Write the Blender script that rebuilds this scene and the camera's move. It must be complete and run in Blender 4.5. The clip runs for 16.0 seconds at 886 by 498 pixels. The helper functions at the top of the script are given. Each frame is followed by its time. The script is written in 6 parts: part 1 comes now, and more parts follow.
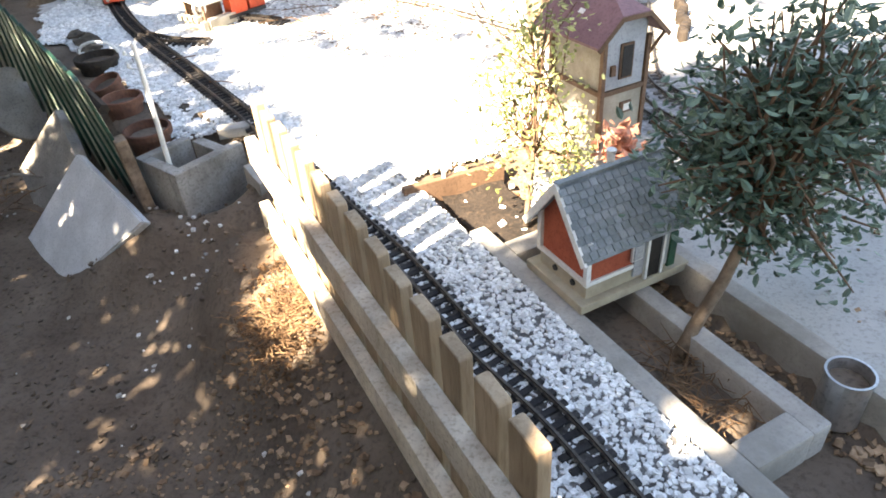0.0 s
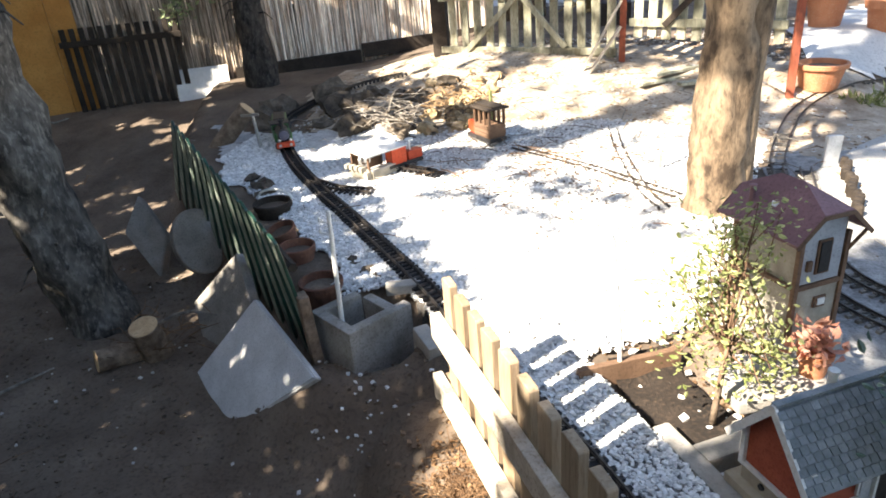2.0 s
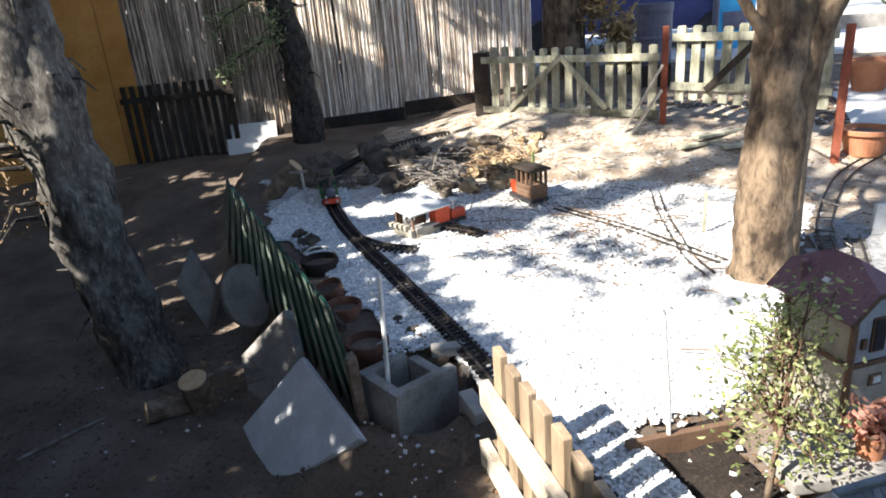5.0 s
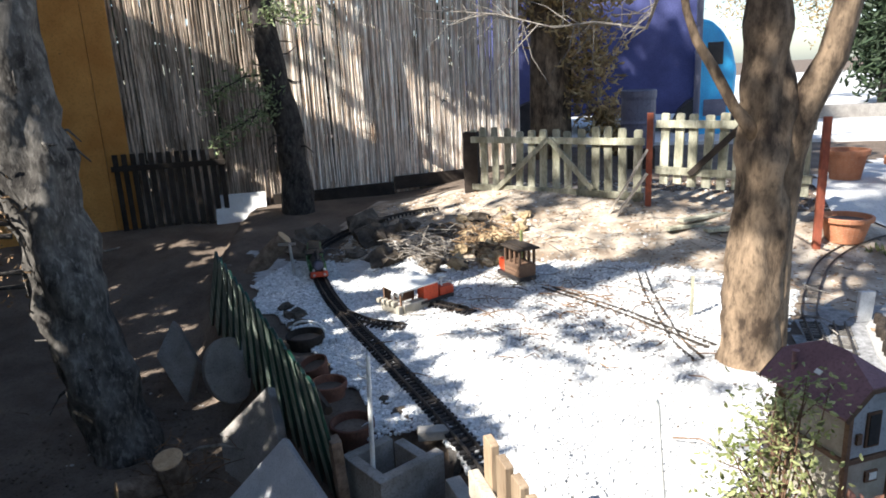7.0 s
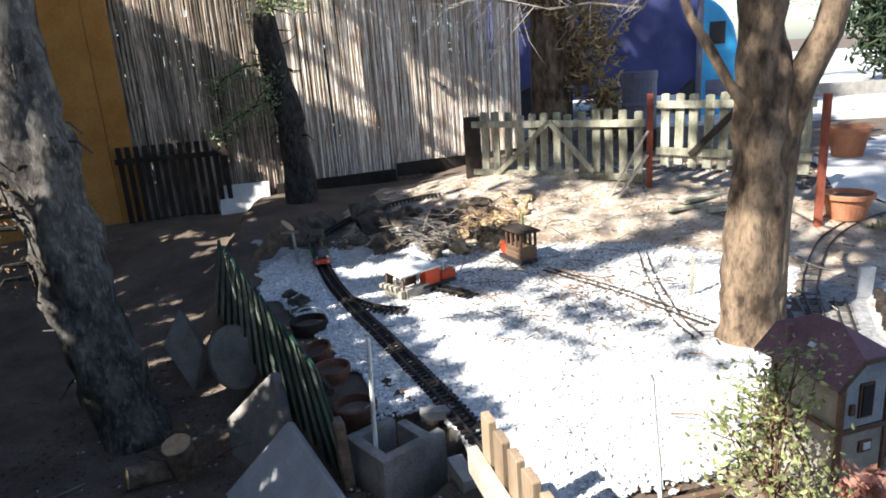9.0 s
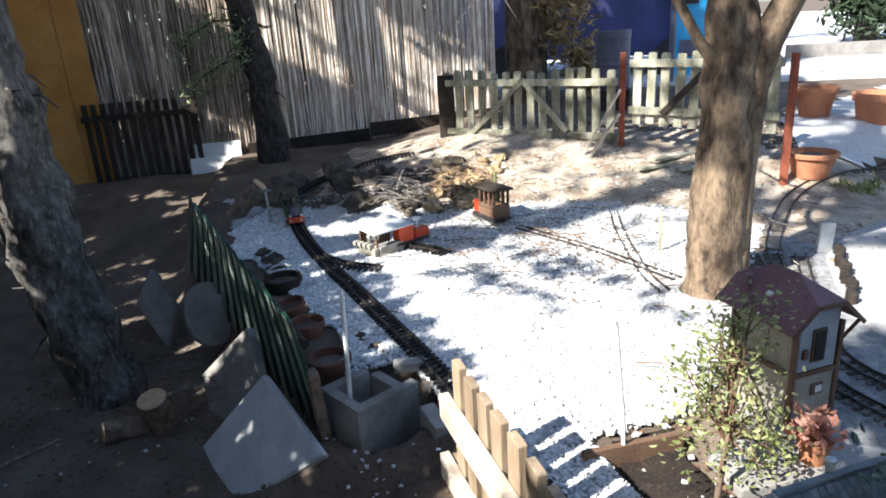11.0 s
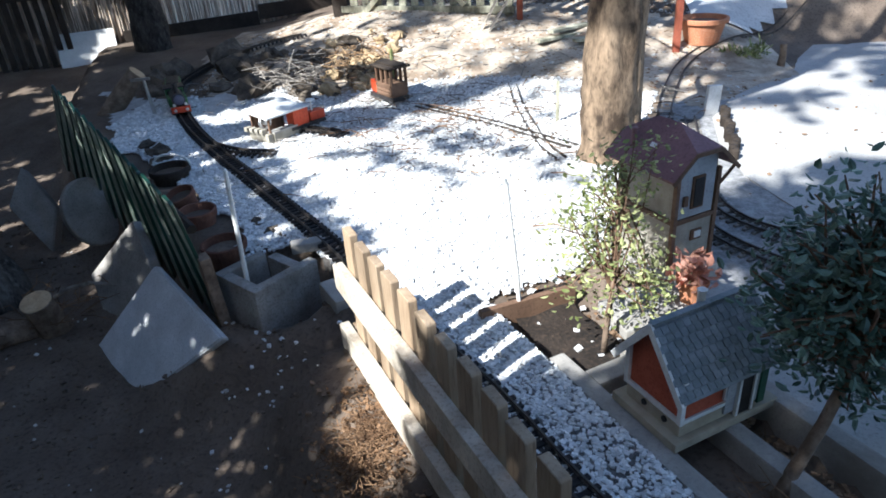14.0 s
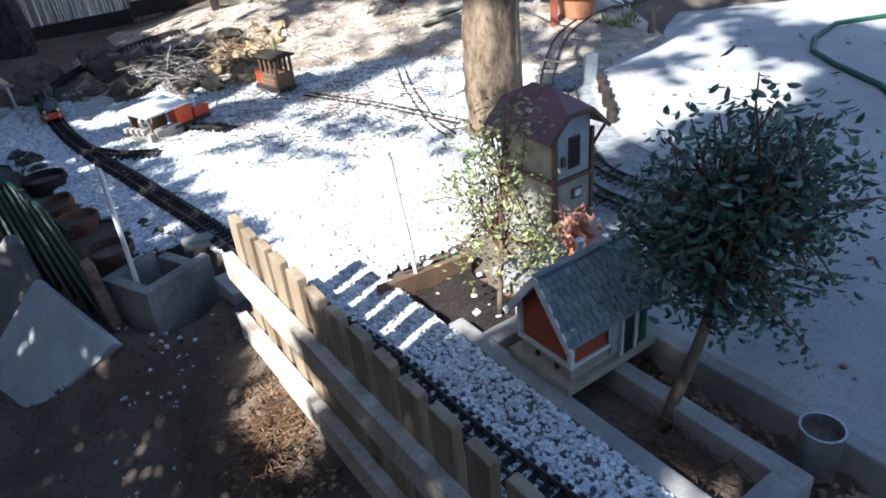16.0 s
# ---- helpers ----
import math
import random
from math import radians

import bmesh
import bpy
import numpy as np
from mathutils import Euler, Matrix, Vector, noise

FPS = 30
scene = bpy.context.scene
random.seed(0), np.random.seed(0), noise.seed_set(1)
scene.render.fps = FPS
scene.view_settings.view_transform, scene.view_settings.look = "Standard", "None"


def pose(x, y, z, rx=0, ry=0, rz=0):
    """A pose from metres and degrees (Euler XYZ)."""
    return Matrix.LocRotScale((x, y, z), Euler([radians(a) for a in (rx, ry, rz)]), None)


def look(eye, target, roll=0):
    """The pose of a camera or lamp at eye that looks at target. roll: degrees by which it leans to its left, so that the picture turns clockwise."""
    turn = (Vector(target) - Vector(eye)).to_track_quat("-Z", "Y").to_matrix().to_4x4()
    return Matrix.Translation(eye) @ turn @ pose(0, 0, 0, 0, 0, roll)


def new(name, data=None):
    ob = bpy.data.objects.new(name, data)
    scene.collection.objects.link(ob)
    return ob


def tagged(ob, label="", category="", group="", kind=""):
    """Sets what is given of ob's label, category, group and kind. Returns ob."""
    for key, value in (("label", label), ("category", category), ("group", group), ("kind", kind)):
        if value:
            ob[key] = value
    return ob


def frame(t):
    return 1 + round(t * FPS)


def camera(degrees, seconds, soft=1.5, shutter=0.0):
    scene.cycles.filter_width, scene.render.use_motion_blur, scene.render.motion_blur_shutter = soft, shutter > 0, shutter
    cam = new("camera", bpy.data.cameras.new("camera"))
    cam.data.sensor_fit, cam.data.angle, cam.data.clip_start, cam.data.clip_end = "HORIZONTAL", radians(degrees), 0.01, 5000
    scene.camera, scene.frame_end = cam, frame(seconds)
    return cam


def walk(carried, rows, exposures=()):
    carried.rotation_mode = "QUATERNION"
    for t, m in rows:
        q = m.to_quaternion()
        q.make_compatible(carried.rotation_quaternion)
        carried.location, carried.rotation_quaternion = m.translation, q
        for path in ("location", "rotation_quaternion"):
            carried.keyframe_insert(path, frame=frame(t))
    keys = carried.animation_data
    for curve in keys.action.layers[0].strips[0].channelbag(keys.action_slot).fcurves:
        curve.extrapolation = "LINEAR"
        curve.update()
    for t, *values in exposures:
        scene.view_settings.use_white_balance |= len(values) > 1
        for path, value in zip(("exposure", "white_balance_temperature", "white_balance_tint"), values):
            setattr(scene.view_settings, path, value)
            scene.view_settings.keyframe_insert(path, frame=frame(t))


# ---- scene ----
cam = camera(67.2, 16.0, soft=1.75)
PATH = [
    (0, (0.097, 0.048, 0.958), (-0.08, 1.666, -0.203), -4.5),
    (0.5, (0.035, 0.095, 1.012), (-0.22, 1.734, -0.105), -5.0),
    (1, (-0.014, 0.115, 1.054), (-0.317, 1.806, 0.03), -4.8),
    (1.5, (-0.075, 0.107, 1.103), (-0.504, 1.848, 0.218), -4.8),
    (2, (-0.106, 0.109, 1.112), (-0.581, 1.86, 0.271), -5.0),
    (2.5, (-0.119, 0.107, 1.118), (-0.618, 1.86, 0.293), -5.4),
    (3, (-0.134, 0.098, 1.125), (-0.645, 1.852, 0.309), -5.0),
    (3.2, (-0.142, 0.097, 1.128), (-0.664, 1.85, 0.32), -4.8),
    (5.3, (-0.143, 0.081, 1.18), (-0.726, 1.876, 0.518), -4.4),
    (5.5, (-0.151, 0.083, 1.177), (-0.737, 1.886, 0.541), -3.6),
    (6, (-0.153, 0.09, 1.185), (-0.724, 1.915, 0.6), -2.6),
    (6.5, (-0.155, 0.09, 1.192), (-0.664, 1.946, 0.647), -2.1),
    (7, (-0.166, 0.092, 1.207), (-0.7, 1.954, 0.707), -2.9),
    (7.5, (-0.175, 0.083, 1.205), (-0.755, 1.932, 0.712), -2.4),
    (8, (-0.165, 0.078, 1.202), (-0.77, 1.921, 0.714), -3.4),
    (8.5, (-0.151, 0.076, 1.199), (-0.756, 1.913, 0.689), -3.7),
    (9, (-0.132, 0.074, 1.195), (-0.684, 1.92, 0.661), -4.2),
    (9.2, (-0.13, 0.063, 1.197), (-0.667, 1.913, 0.656), -4.1),
    (11.3, (-0.113, 0.043, 1.168), (-0.59, 1.863, 0.489), -3.9),
    (11.5, (-0.112, 0.045, 1.162), (-0.584, 1.856, 0.456), -4.0),
    (12, (-0.111, 0.052, 1.137), (-0.517, 1.845, 0.348), -3.7),
    (12.5, (-0.107, 0.058, 1.127), (-0.486, 1.83, 0.281), -3.9),
    (13, (-0.091, 0.058, 1.096), (-0.396, 1.827, 0.213), -3.7),
    (13.5, (-0.071, 0.058, 1.085), (-0.328, 1.813, 0.161), -3.9),
    (14, (-0.056, 0.06, 1.082), (-0.286, 1.807, 0.136), -4.4),
    (14.5, (-0.05, 0.068, 1.082), (-0.266, 1.814, 0.132), -4.5),
    (15, (-0.034, 0.066, 1.079), (-0.24, 1.816, 0.133), -5.0),
    (15.5, (-0.013, 0.049, 1.072), (-0.138, 1.8, 0.114), -5.1),
    (16, (0.002, 0.018, 1.053), (0.025, 1.754, 0.061), -6.0),
]
EXPOSURES = [(0, 3.30, 7750, 12), (0.5, 3.05, 7650, 12), (1, 2.75, 7250, 12), (2, 2.30, 6850, 10), (3, 2.05, 6650, 10), (5.5, 1.48, 6040, 10), (9, 1.38, 5990, 10), (12.5, 1.48, 5690, 8), (16, 1.38, 5390, 8)]
walk(cam, [(t, look(eye, target, roll)) for t, eye, target, roll in PATH], EXPOSURES)

# ---- light ----
SUN = Vector((0.51, 0.64, -0.725)).normalized()
world = bpy.data.worlds.new("sky")
scene.world = world
world.use_nodes = True
wn = world.node_tree
sky = wn.nodes.new("ShaderNodeTexSky")
sky.sky_type, sky.sun_disc = "NISHITA", False
sky.sun_elevation = math.asin(-SUN.z)
sky.sun_rotation = math.atan2(-SUN.x, -SUN.y)
wn.links.new(sky.outputs[0], wn.nodes["Background"].inputs[0])
wn.nodes["Background"].inputs[1].default_value = 0.08
sun = new("sun", bpy.data.lights.new("sun", "SUN"))
sun.data.energy, sun.data.angle, sun.data.color = 5.0, radians(0.55), (1.0, 0.93, 0.82)
sun.matrix_world = look((0, 0, 6), Vector((0, 0, 6)) + SUN)


# ---- materials ----
def mat(name, a, b, scale=8.0, rough=0.85, bump=0.3, fine=90.0, metal=0.0, vary=0.0, island=0.0, stretch=(1, 1, 1), c=None, spec=0.35):
    """Two colours mixed by coarse noise, a third by fine noise, relief from both; vary: brightness by object, island: by loose piece."""
    m = bpy.data.materials.new(name)
    m.use_nodes = True
    n, l = m.node_tree.nodes, m.node_tree.links
    bs = n["Principled BSDF"]
    geo = n.new("ShaderNodeNewGeometry")
    mp = n.new("ShaderNodeMapping")
    mp.inputs["Scale"].default_value = stretch
    l.new(geo.outputs["Position"], mp.inputs[0])
    n1, n2 = n.new("ShaderNodeTexNoise"), n.new("ShaderNodeTexNoise")
    for k, s in ((n1, scale), (n2, fine)):
        k.inputs["Scale"].default_value, k.inputs["Detail"].default_value, k.inputs["Roughness"].default_value = s, 6, 0.65
        l.new(mp.outputs[0], k.inputs["Vector"])
    r1 = n.new("ShaderNodeValToRGB")
    r1.color_ramp.elements[0].position, r1.color_ramp.elements[1].position = 0.36, 0.64
    r1.color_ramp.elements[0].color, r1.color_ramp.elements[1].color = (*a, 1), (*b, 1)
    l.new(n1.outputs[0], r1.inputs[0])
    mx = n.new("ShaderNodeMix")
    mx.data_type, mx.blend_type = "RGBA", "MIX"
    r2 = n.new("ShaderNodeValToRGB")
    r2.color_ramp.elements[0].position, r2.color_ramp.elements[1].position = 0.5, 0.72
    r2.color_ramp.elements[1].color = (0.75, 0.75, 0.75, 1)
    l.new(n2.outputs[0], r2.inputs[0])
    l.new(r2.outputs[0], mx.inputs[0])
    l.new(r1.outputs[0], mx.inputs[6])
    mx.inputs[7].default_value = (*(c or [0.55 * v for v in a]), 1)
    out = mx.outputs[2]
    for amount, kind in ((vary, 0), (island, 1)):
        if amount:
            src = n.new("ShaderNodeObjectInfo").outputs["Random"] if kind == 0 else geo.outputs["Random Per Island"]
            mr = n.new("ShaderNodeMapRange")
            mr.inputs[3].default_value, mr.inputs[4].default_value = 1 - amount, 1 + amount
            l.new(src, mr.inputs[0])
            hs = n.new("ShaderNodeHueSaturation")
            l.new(mr.outputs[0], hs.inputs["Value"])
            l.new(out, hs.inputs["Color"])
            out = hs.outputs[0]
    l.new(out, bs.inputs["Base Color"])
    bs.inputs["Metallic"].default_value = metal
    bs.inputs["Specular IOR Level"].default_value = spec
    rr = n.new("ShaderNodeMapRange")
    rr.inputs[3].default_value, rr.inputs[4].default_value = max(0.05, rough - 0.12), min(1.0, rough + 0.12)
    l.new(n2.outputs[0], rr.inputs[0])
    l.new(rr.outputs[0], bs.inputs["Roughness"])
    if bump:
        bp = n.new("ShaderNodeBump")
        bp.inputs["Strength"].default_value, bp.inputs["Distance"].default_value = bump, 0.006
        l.new(n2.outputs[0], bp.inputs["Height"])
        l.new(bp.outputs[0], bs.inputs["Normal"])
    return m


def leaf_mat(name, a, b, rough=0.5, trans=0.35):
    m = mat(name, a, b, 14, rough, 0.0, 60, island=0.45)
    n, l = m.node_tree.nodes, m.node_tree.links
    bs, out = n["Principled BSDF"], n["Material Output"]
    tr = n.new("ShaderNodeBsdfTranslucent")
    src = bs.inputs["Base Color"].links[0].from_socket
    l.new(src, tr.inputs[0])
    ms = n.new("ShaderNodeMixShader")
    ms.inputs[0].default_value = trans
    l.new(bs.outputs[0], ms.inputs[1])
    l.new(tr.outputs[0], ms.inputs[2])
    l.new(ms.outputs[0], out.inputs[0])
    return m


M = dict(
    soil=mat("soil", (0.105, 0.077, 0.056), (0.19, 0.145, 0.108), 3.0, 0.95, 0.8, 70, c=(0.05, 0.036, 0.026)),
    gravel_bed=mat("gravel_bed", (0.42, 0.41, 0.39), (0.58, 0.57, 0.55), 22, 0.9, 0.6, 90, c=(0.27, 0.26, 0.245)),
    gravel=mat("gravel", (0.66, 0.65, 0.63), (0.82, 0.81, 0.79), 30, 0.8, 0.3, 200, island=0.22),
    fence=mat("fence_wood", (0.24, 0.165, 0.1), (0.46, 0.35, 0.235), 6, 0.8, 0.4, 120, vary=0.18, stretch=(1, 1, 0.12), c=(0.2, 0.13, 0.075)),
    rail_wood=mat("rail_wood", (0.42, 0.36, 0.285), (0.66, 0.585, 0.475), 9, 0.8, 0.4, 120, vary=0.1, c=(0.24, 0.18, 0.12)),
    concrete=mat("concrete", (0.26, 0.24, 0.21), (0.44, 0.41, 0.37), 5, 0.9, 0.35, 140, c=(0.24, 0.23, 0.21)),
    slab=mat("slab", (0.5, 0.5, 0.495), (0.65, 0.65, 0.645), 7, 0.9, 0.25, 160),
    slab_old=mat("slab_old", (0.2, 0.18, 0.16), (0.3, 0.28, 0.25), 9, 0.92, 0.4, 120),
    pave=mat("pavement", (0.36, 0.345, 0.32), (0.46, 0.44, 0.41), 2.5, 0.9, 0.25, 120),
    bark=mat("bark", (0.05, 0.033, 0.021), (0.33, 0.235, 0.15), 13, 0.95, 1.0, 55, stretch=(1, 1, 0.42), c=(0.035, 0.025, 0.018)),
    bark_dark=mat("bark_dark", (0.012, 0.01, 0.009), (0.06, 0.05, 0.042), 22, 0.95, 1.0, 50, stretch=(1, 1, 0.5), c=(0.12, 0.11, 0.095)),
    spruce_bark=mat("spruce_bark", (0.025, 0.021, 0.018), (0.15, 0.135, 0.115), 15, 0.95, 1.0, 45, stretch=(1, 1, 0.5), c=(0.3, 0.275, 0.24)),
    # darker copy of reed, its colour standing in for shade on the left
    shaded_reed=mat("shaded_reed", (0.22, 0.155, 0.105), (0.72, 0.6, 0.48), 30, 0.8, 0.2, 90, island=0.6, stretch=(1, 1, 0.12), c=(0.04, 0.028, 0.02)),
    # gravel with the near strip's shade put into its colour
    gravel_shaded=mat("gravel_shaded", (0.1, 0.095, 0.09), (0.24, 0.23, 0.22), 40, 0.95, 0.8, 130, c=(0.06, 0.055, 0.05)),
    gravel_grey=mat("gravel_grey", (0.2, 0.195, 0.19), (0.4, 0.39, 0.38), 30, 0.9, 0.7, 110, c=(0.1, 0.095, 0.09)),
    humus=mat("dark_humus", (0.012, 0.009, 0.007), (0.032, 0.023, 0.017), 9, 0.95, 0.9, 80, c=(0.09, 0.06, 0.04)),
    ballast=mat("dark_ballast", (0.035, 0.03, 0.027), (0.1, 0.09, 0.08), 60, 0.95, 0.8, 160, c=(0.16, 0.15, 0.14)),
    ochre_rock=mat("ochre_rock", (0.3, 0.21, 0.11), (0.52, 0.4, 0.24), 16, 0.95, 0.8, 70, vary=0.25, c=(0.12, 0.08, 0.045)),
    pale_green=mat("pale_green_paint", (0.03, 0.07, 0.045), (0.42, 0.46, 0.38), 26, 0.7, 0.3, 90, vary=0.25, stretch=(1, 1, 0.1), c=(0.1, 0.16, 0.11)),
    reed=mat("reed", (0.5, 0.36, 0.25), (0.95, 0.88, 0.77), 30, 0.75, 0.2, 90, island=0.5, stretch=(1, 1, 0.12), c=(0.12, 0.07, 0.045)),
    orange=mat("panel_orange", (0.5, 0.22, 0.05), (0.64, 0.32, 0.085), 3, 0.75, 0.2, 60, c=(0.34, 0.16, 0.045)),
    dark_wood=mat("dark_wood", (0.022, 0.016, 0.012), (0.05, 0.037, 0.027), 8, 0.85, 0.4, 90, vary=0.2),
    # weathered wood; its dark mottling also stands in for dappled shade
    gate=mat("gate_wood", (0.2, 0.19, 0.13), (0.47, 0.45, 0.34), 11, 0.9, 0.5, 70, vary=0.3, stretch=(1, 1, 0.35), c=(0.13, 0.12, 0.08)),
    red_post=mat("rust_paint", (0.2, 0.05, 0.028), (0.38, 0.11, 0.055), 12, 0.8, 0.4, 60, stretch=(1, 1, 0.4), c=(0.11, 0.05, 0.035)),
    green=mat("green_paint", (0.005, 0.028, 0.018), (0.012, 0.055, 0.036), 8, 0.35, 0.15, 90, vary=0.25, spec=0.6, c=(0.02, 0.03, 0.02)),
    sleeper=mat("sleeper", (0.018, 0.016, 0.016), (0.038, 0.034, 0.033), 20, 0.75, 0.3, 150, vary=0.2),
    rail=mat("rail_metal", (0.07, 0.06, 0.055), (0.14, 0.12, 0.1), 30, 0.5, 0.2, 150, metal=0.7),
    cream=mat("cream_wall", (0.3, 0.255, 0.185), (0.44, 0.385, 0.29), 12, 0.85, 0.2, 120, c=(0.42, 0.36, 0.26)),
    brick_red=mat("house_red", (0.33, 0.07, 0.035), (0.42, 0.1, 0.05), 14, 0.8, 0.15, 160),
    white_wood=mat("white_trim", (0.7, 0.69, 0.65), (0.8, 0.79, 0.75), 14, 0.7, 0.15, 120, c=(0.52, 0.5, 0.45)),
    roof_grey=mat("roof_slate", (0.16, 0.18, 0.19), (0.26, 0.28, 0.29), 22, 0.75, 0.3, 160, vary=0.2, c=(0.12, 0.14, 0.12)),
    roof_red=mat("roof_plum", (0.19, 0.1, 0.105), (0.26, 0.14, 0.145), 9, 0.6, 0.2, 140),
    stone=mat("tower_stone", (0.3, 0.27, 0.21), (0.43, 0.39, 0.32), 18, 0.9, 0.4, 130, c=(0.3, 0.27, 0.2)),
    pale=mat("tower_pale", (0.33, 0.34, 0.35), (0.45, 0.46, 0.47), 10, 0.8, 0.2, 130),
    brown=mat("brown_trim", (0.13, 0.075, 0.045), (0.2, 0.12, 0.075), 12, 0.8, 0.2, 120, vary=0.15),
    dark=mat("dark_opening", (0.018, 0.016, 0.015), (0.03, 0.027, 0.025), 10, 0.5, 0.1, 90),
    terracotta=mat("terracotta", (0.42, 0.16, 0.075), (0.52, 0.22, 0.11), 8, 0.85, 0.25, 120, vary=0.12, c=(0.5, 0.32, 0.22)),
    rock=mat("rock", (0.05, 0.04, 0.03), (0.17, 0.135, 0.1), 9, 0.95, 0.7, 70, vary=0.3),
    log=mat("log_bark", (0.13, 0.09, 0.06), (0.28, 0.205, 0.145), 20, 0.95, 0.8, 70),
    log_end=mat("log_end", (0.5, 0.33, 0.18), (0.62, 0.44, 0.26), 18, 0.85, 0.3, 120),
    metal=mat("zinc", (0.5, 0.5, 0.5), (0.62, 0.62, 0.62), 14, 0.35, 0.1, 90, metal=0.9),
    black=mat("black_paint", (0.02, 0.018, 0.018), (0.04, 0.036, 0.036), 12, 0.4, 0.1, 120, spec=0.5),
    loco_green=mat("loco_green", (0.03, 0.12, 0.035), (0.05, 0.18, 0.05), 12, 0.4, 0.1, 120, spec=0.5),
    loco_red=mat("loco_red", (0.55, 0.06, 0.02), (0.65, 0.09, 0.03), 12, 0.45, 0.1, 120, spec=0.5),
    blue_wall=mat("blue_wall", (0.05, 0.055, 0.15), (0.085, 0.095, 0.24), 2, 0.8, 0.15, 60),
    cyan=mat("cyan_paint", (0.03, 0.3, 0.6), (0.05, 0.4, 0.7), 3, 0.3, 0.05, 60, spec=0.6),
    barrel=mat("barrel_grey", (0.09, 0.09, 0.13), (0.14, 0.14, 0.19), 4, 0.5, 0.1, 60),
    straw=mat("dry_twigs", (0.2, 0.12, 0.06), (0.36, 0.24, 0.13), 20, 0.9, 0.3, 90, island=0.4),
    twig=mat("grey_twigs", (0.15, 0.13, 0.11), (0.36, 0.32, 0.27), 20, 0.9, 0.2, 90, island=0.3),
    hose=mat("hose_green", (0.015, 0.07, 0.04), (0.03, 0.1, 0.06), 10, 0.5, 0.1, 90),
    leaf_dark=leaf_mat("leaf_dark", (0.06, 0.11, 0.08), (0.19, 0.26, 0.19), 0.3, 0.25),
    leaf_light=leaf_mat("leaf_light", (0.17, 0.21, 0.06), (0.5, 0.5, 0.24), 0.45, 0.4),
    needle=leaf_mat("needle", (0.03, 0.05, 0.025), (0.065, 0.09, 0.045), 0.6, 0.25),
    old_clay=mat("old_clay", (0.13, 0.055, 0.035), (0.22, 0.1, 0.06), 9, 0.9, 0.35, 100, vary=0.3, c=(0.07, 0.045, 0.035)),
    dry_roots=mat("dry_roots", (0.1, 0.055, 0.028), (0.25, 0.15, 0.08), 20, 0.95, 0.3, 90, island=0.5),
    sand=mat("sand", (0.24, 0.18, 0.125), (0.55, 0.47, 0.37), 5.5, 0.95, 0.7, 60, c=(0.24, 0.19, 0.14)),
    block=mat("block_concrete", (0.2, 0.18, 0.155), (0.38, 0.36, 0.33), 6, 0.92, 0.4, 120, c=(0.1, 0.08, 0.06)),
    dusty=mat("dusty_sleeper", (0.1, 0.092, 0.085), (0.26, 0.24, 0.21), 25, 0.9, 0.3, 140, vary=0.35, c=(0.05, 0.045, 0.04)),
    pave_light=mat("street_concrete", (0.5, 0.49, 0.47), (0.62, 0.61, 0.59), 2, 0.9, 0.2, 60),
    dead_leaf=mat("dead_leaf", (0.17, 0.1, 0.055), (0.36, 0.25, 0.16), 20, 0.9, 0.2, 90, island=0.5),
    chip=mat("pale_chip", (0.45, 0.42, 0.38), (0.6, 0.57, 0.52), 20, 0.9, 0.2, 90, island=0.3),
    red_leaf=leaf_mat("red_leaf", (0.5, 0.2, 0.13), (0.66, 0.38, 0.28), 0.45, 0.3),
)


# ---- mesh helpers ----
def part(name, bm, material, parent=None, label="", m=None, smooth=False):
    """Link a bmesh as one mesh object, under a thing or a part."""
    me = bpy.data.meshes.new(name)
    bm.normal_update()
    bm.to_mesh(me)
    bm.free()
    me.materials.append(material)
    if smooth:
        me.shade_smooth()
    ob = new(name, me)
    if m is not None:
        ob.matrix_basis = m
    if parent is not None:
        ob.parent = parent
    if label:
        ob["label"] = label
    return ob


def sheet(name, verts, faces, material, parent=None, label="", smooth=False):
    me = bpy.data.meshes.new(name)
    me.from_pydata(verts, [], faces)
    me.materials.append(material)
    if smooth:
        me.shade_smooth()
    ob = new(name, me)
    if parent is not None:
        ob.parent = parent
    if label:
        ob["label"] = label
    return ob


def thing(name, m, label, category, group="", kind=""):
    e = new(name)
    e.empty_display_size = 0.05
    e.matrix_basis = m
    return tagged(e, label, category, group, kind)


def box(size, at=(0, 0, 0), bevel=0.0, bm=None, rot=None, jag=0.0, rnd=None):
    """A box with its middle at `at`; bevelled edges."""
    b = bmesh.new()
    bmesh.ops.create_cube(b, size=1.0)
    for v in b.verts:
        v.co = Vector((v.co.x * size[0], v.co.y * size[1], v.co.z * size[2]))
        if jag:
            r = rnd or random
            v.co += Vector((r.uniform(-jag, jag), r.uniform(-jag, jag), r.uniform(-jag, jag)))
    if bevel:
        bmesh.ops.bevel(b, geom=b.edges[:], offset=bevel, segments=2, affect="EDGES", profile=0.7)
    mm = Matrix.Translation(at) @ (rot if rot is not None else Matrix.Identity(4))
    b.transform(mm)
    if bm is None:
        return b
    tmp = bpy.data.meshes.new("tmp")
    b.to_mesh(tmp)
    b.free()
    bm.from_mesh(tmp)
    bpy.data.meshes.remove(tmp)
    return bm


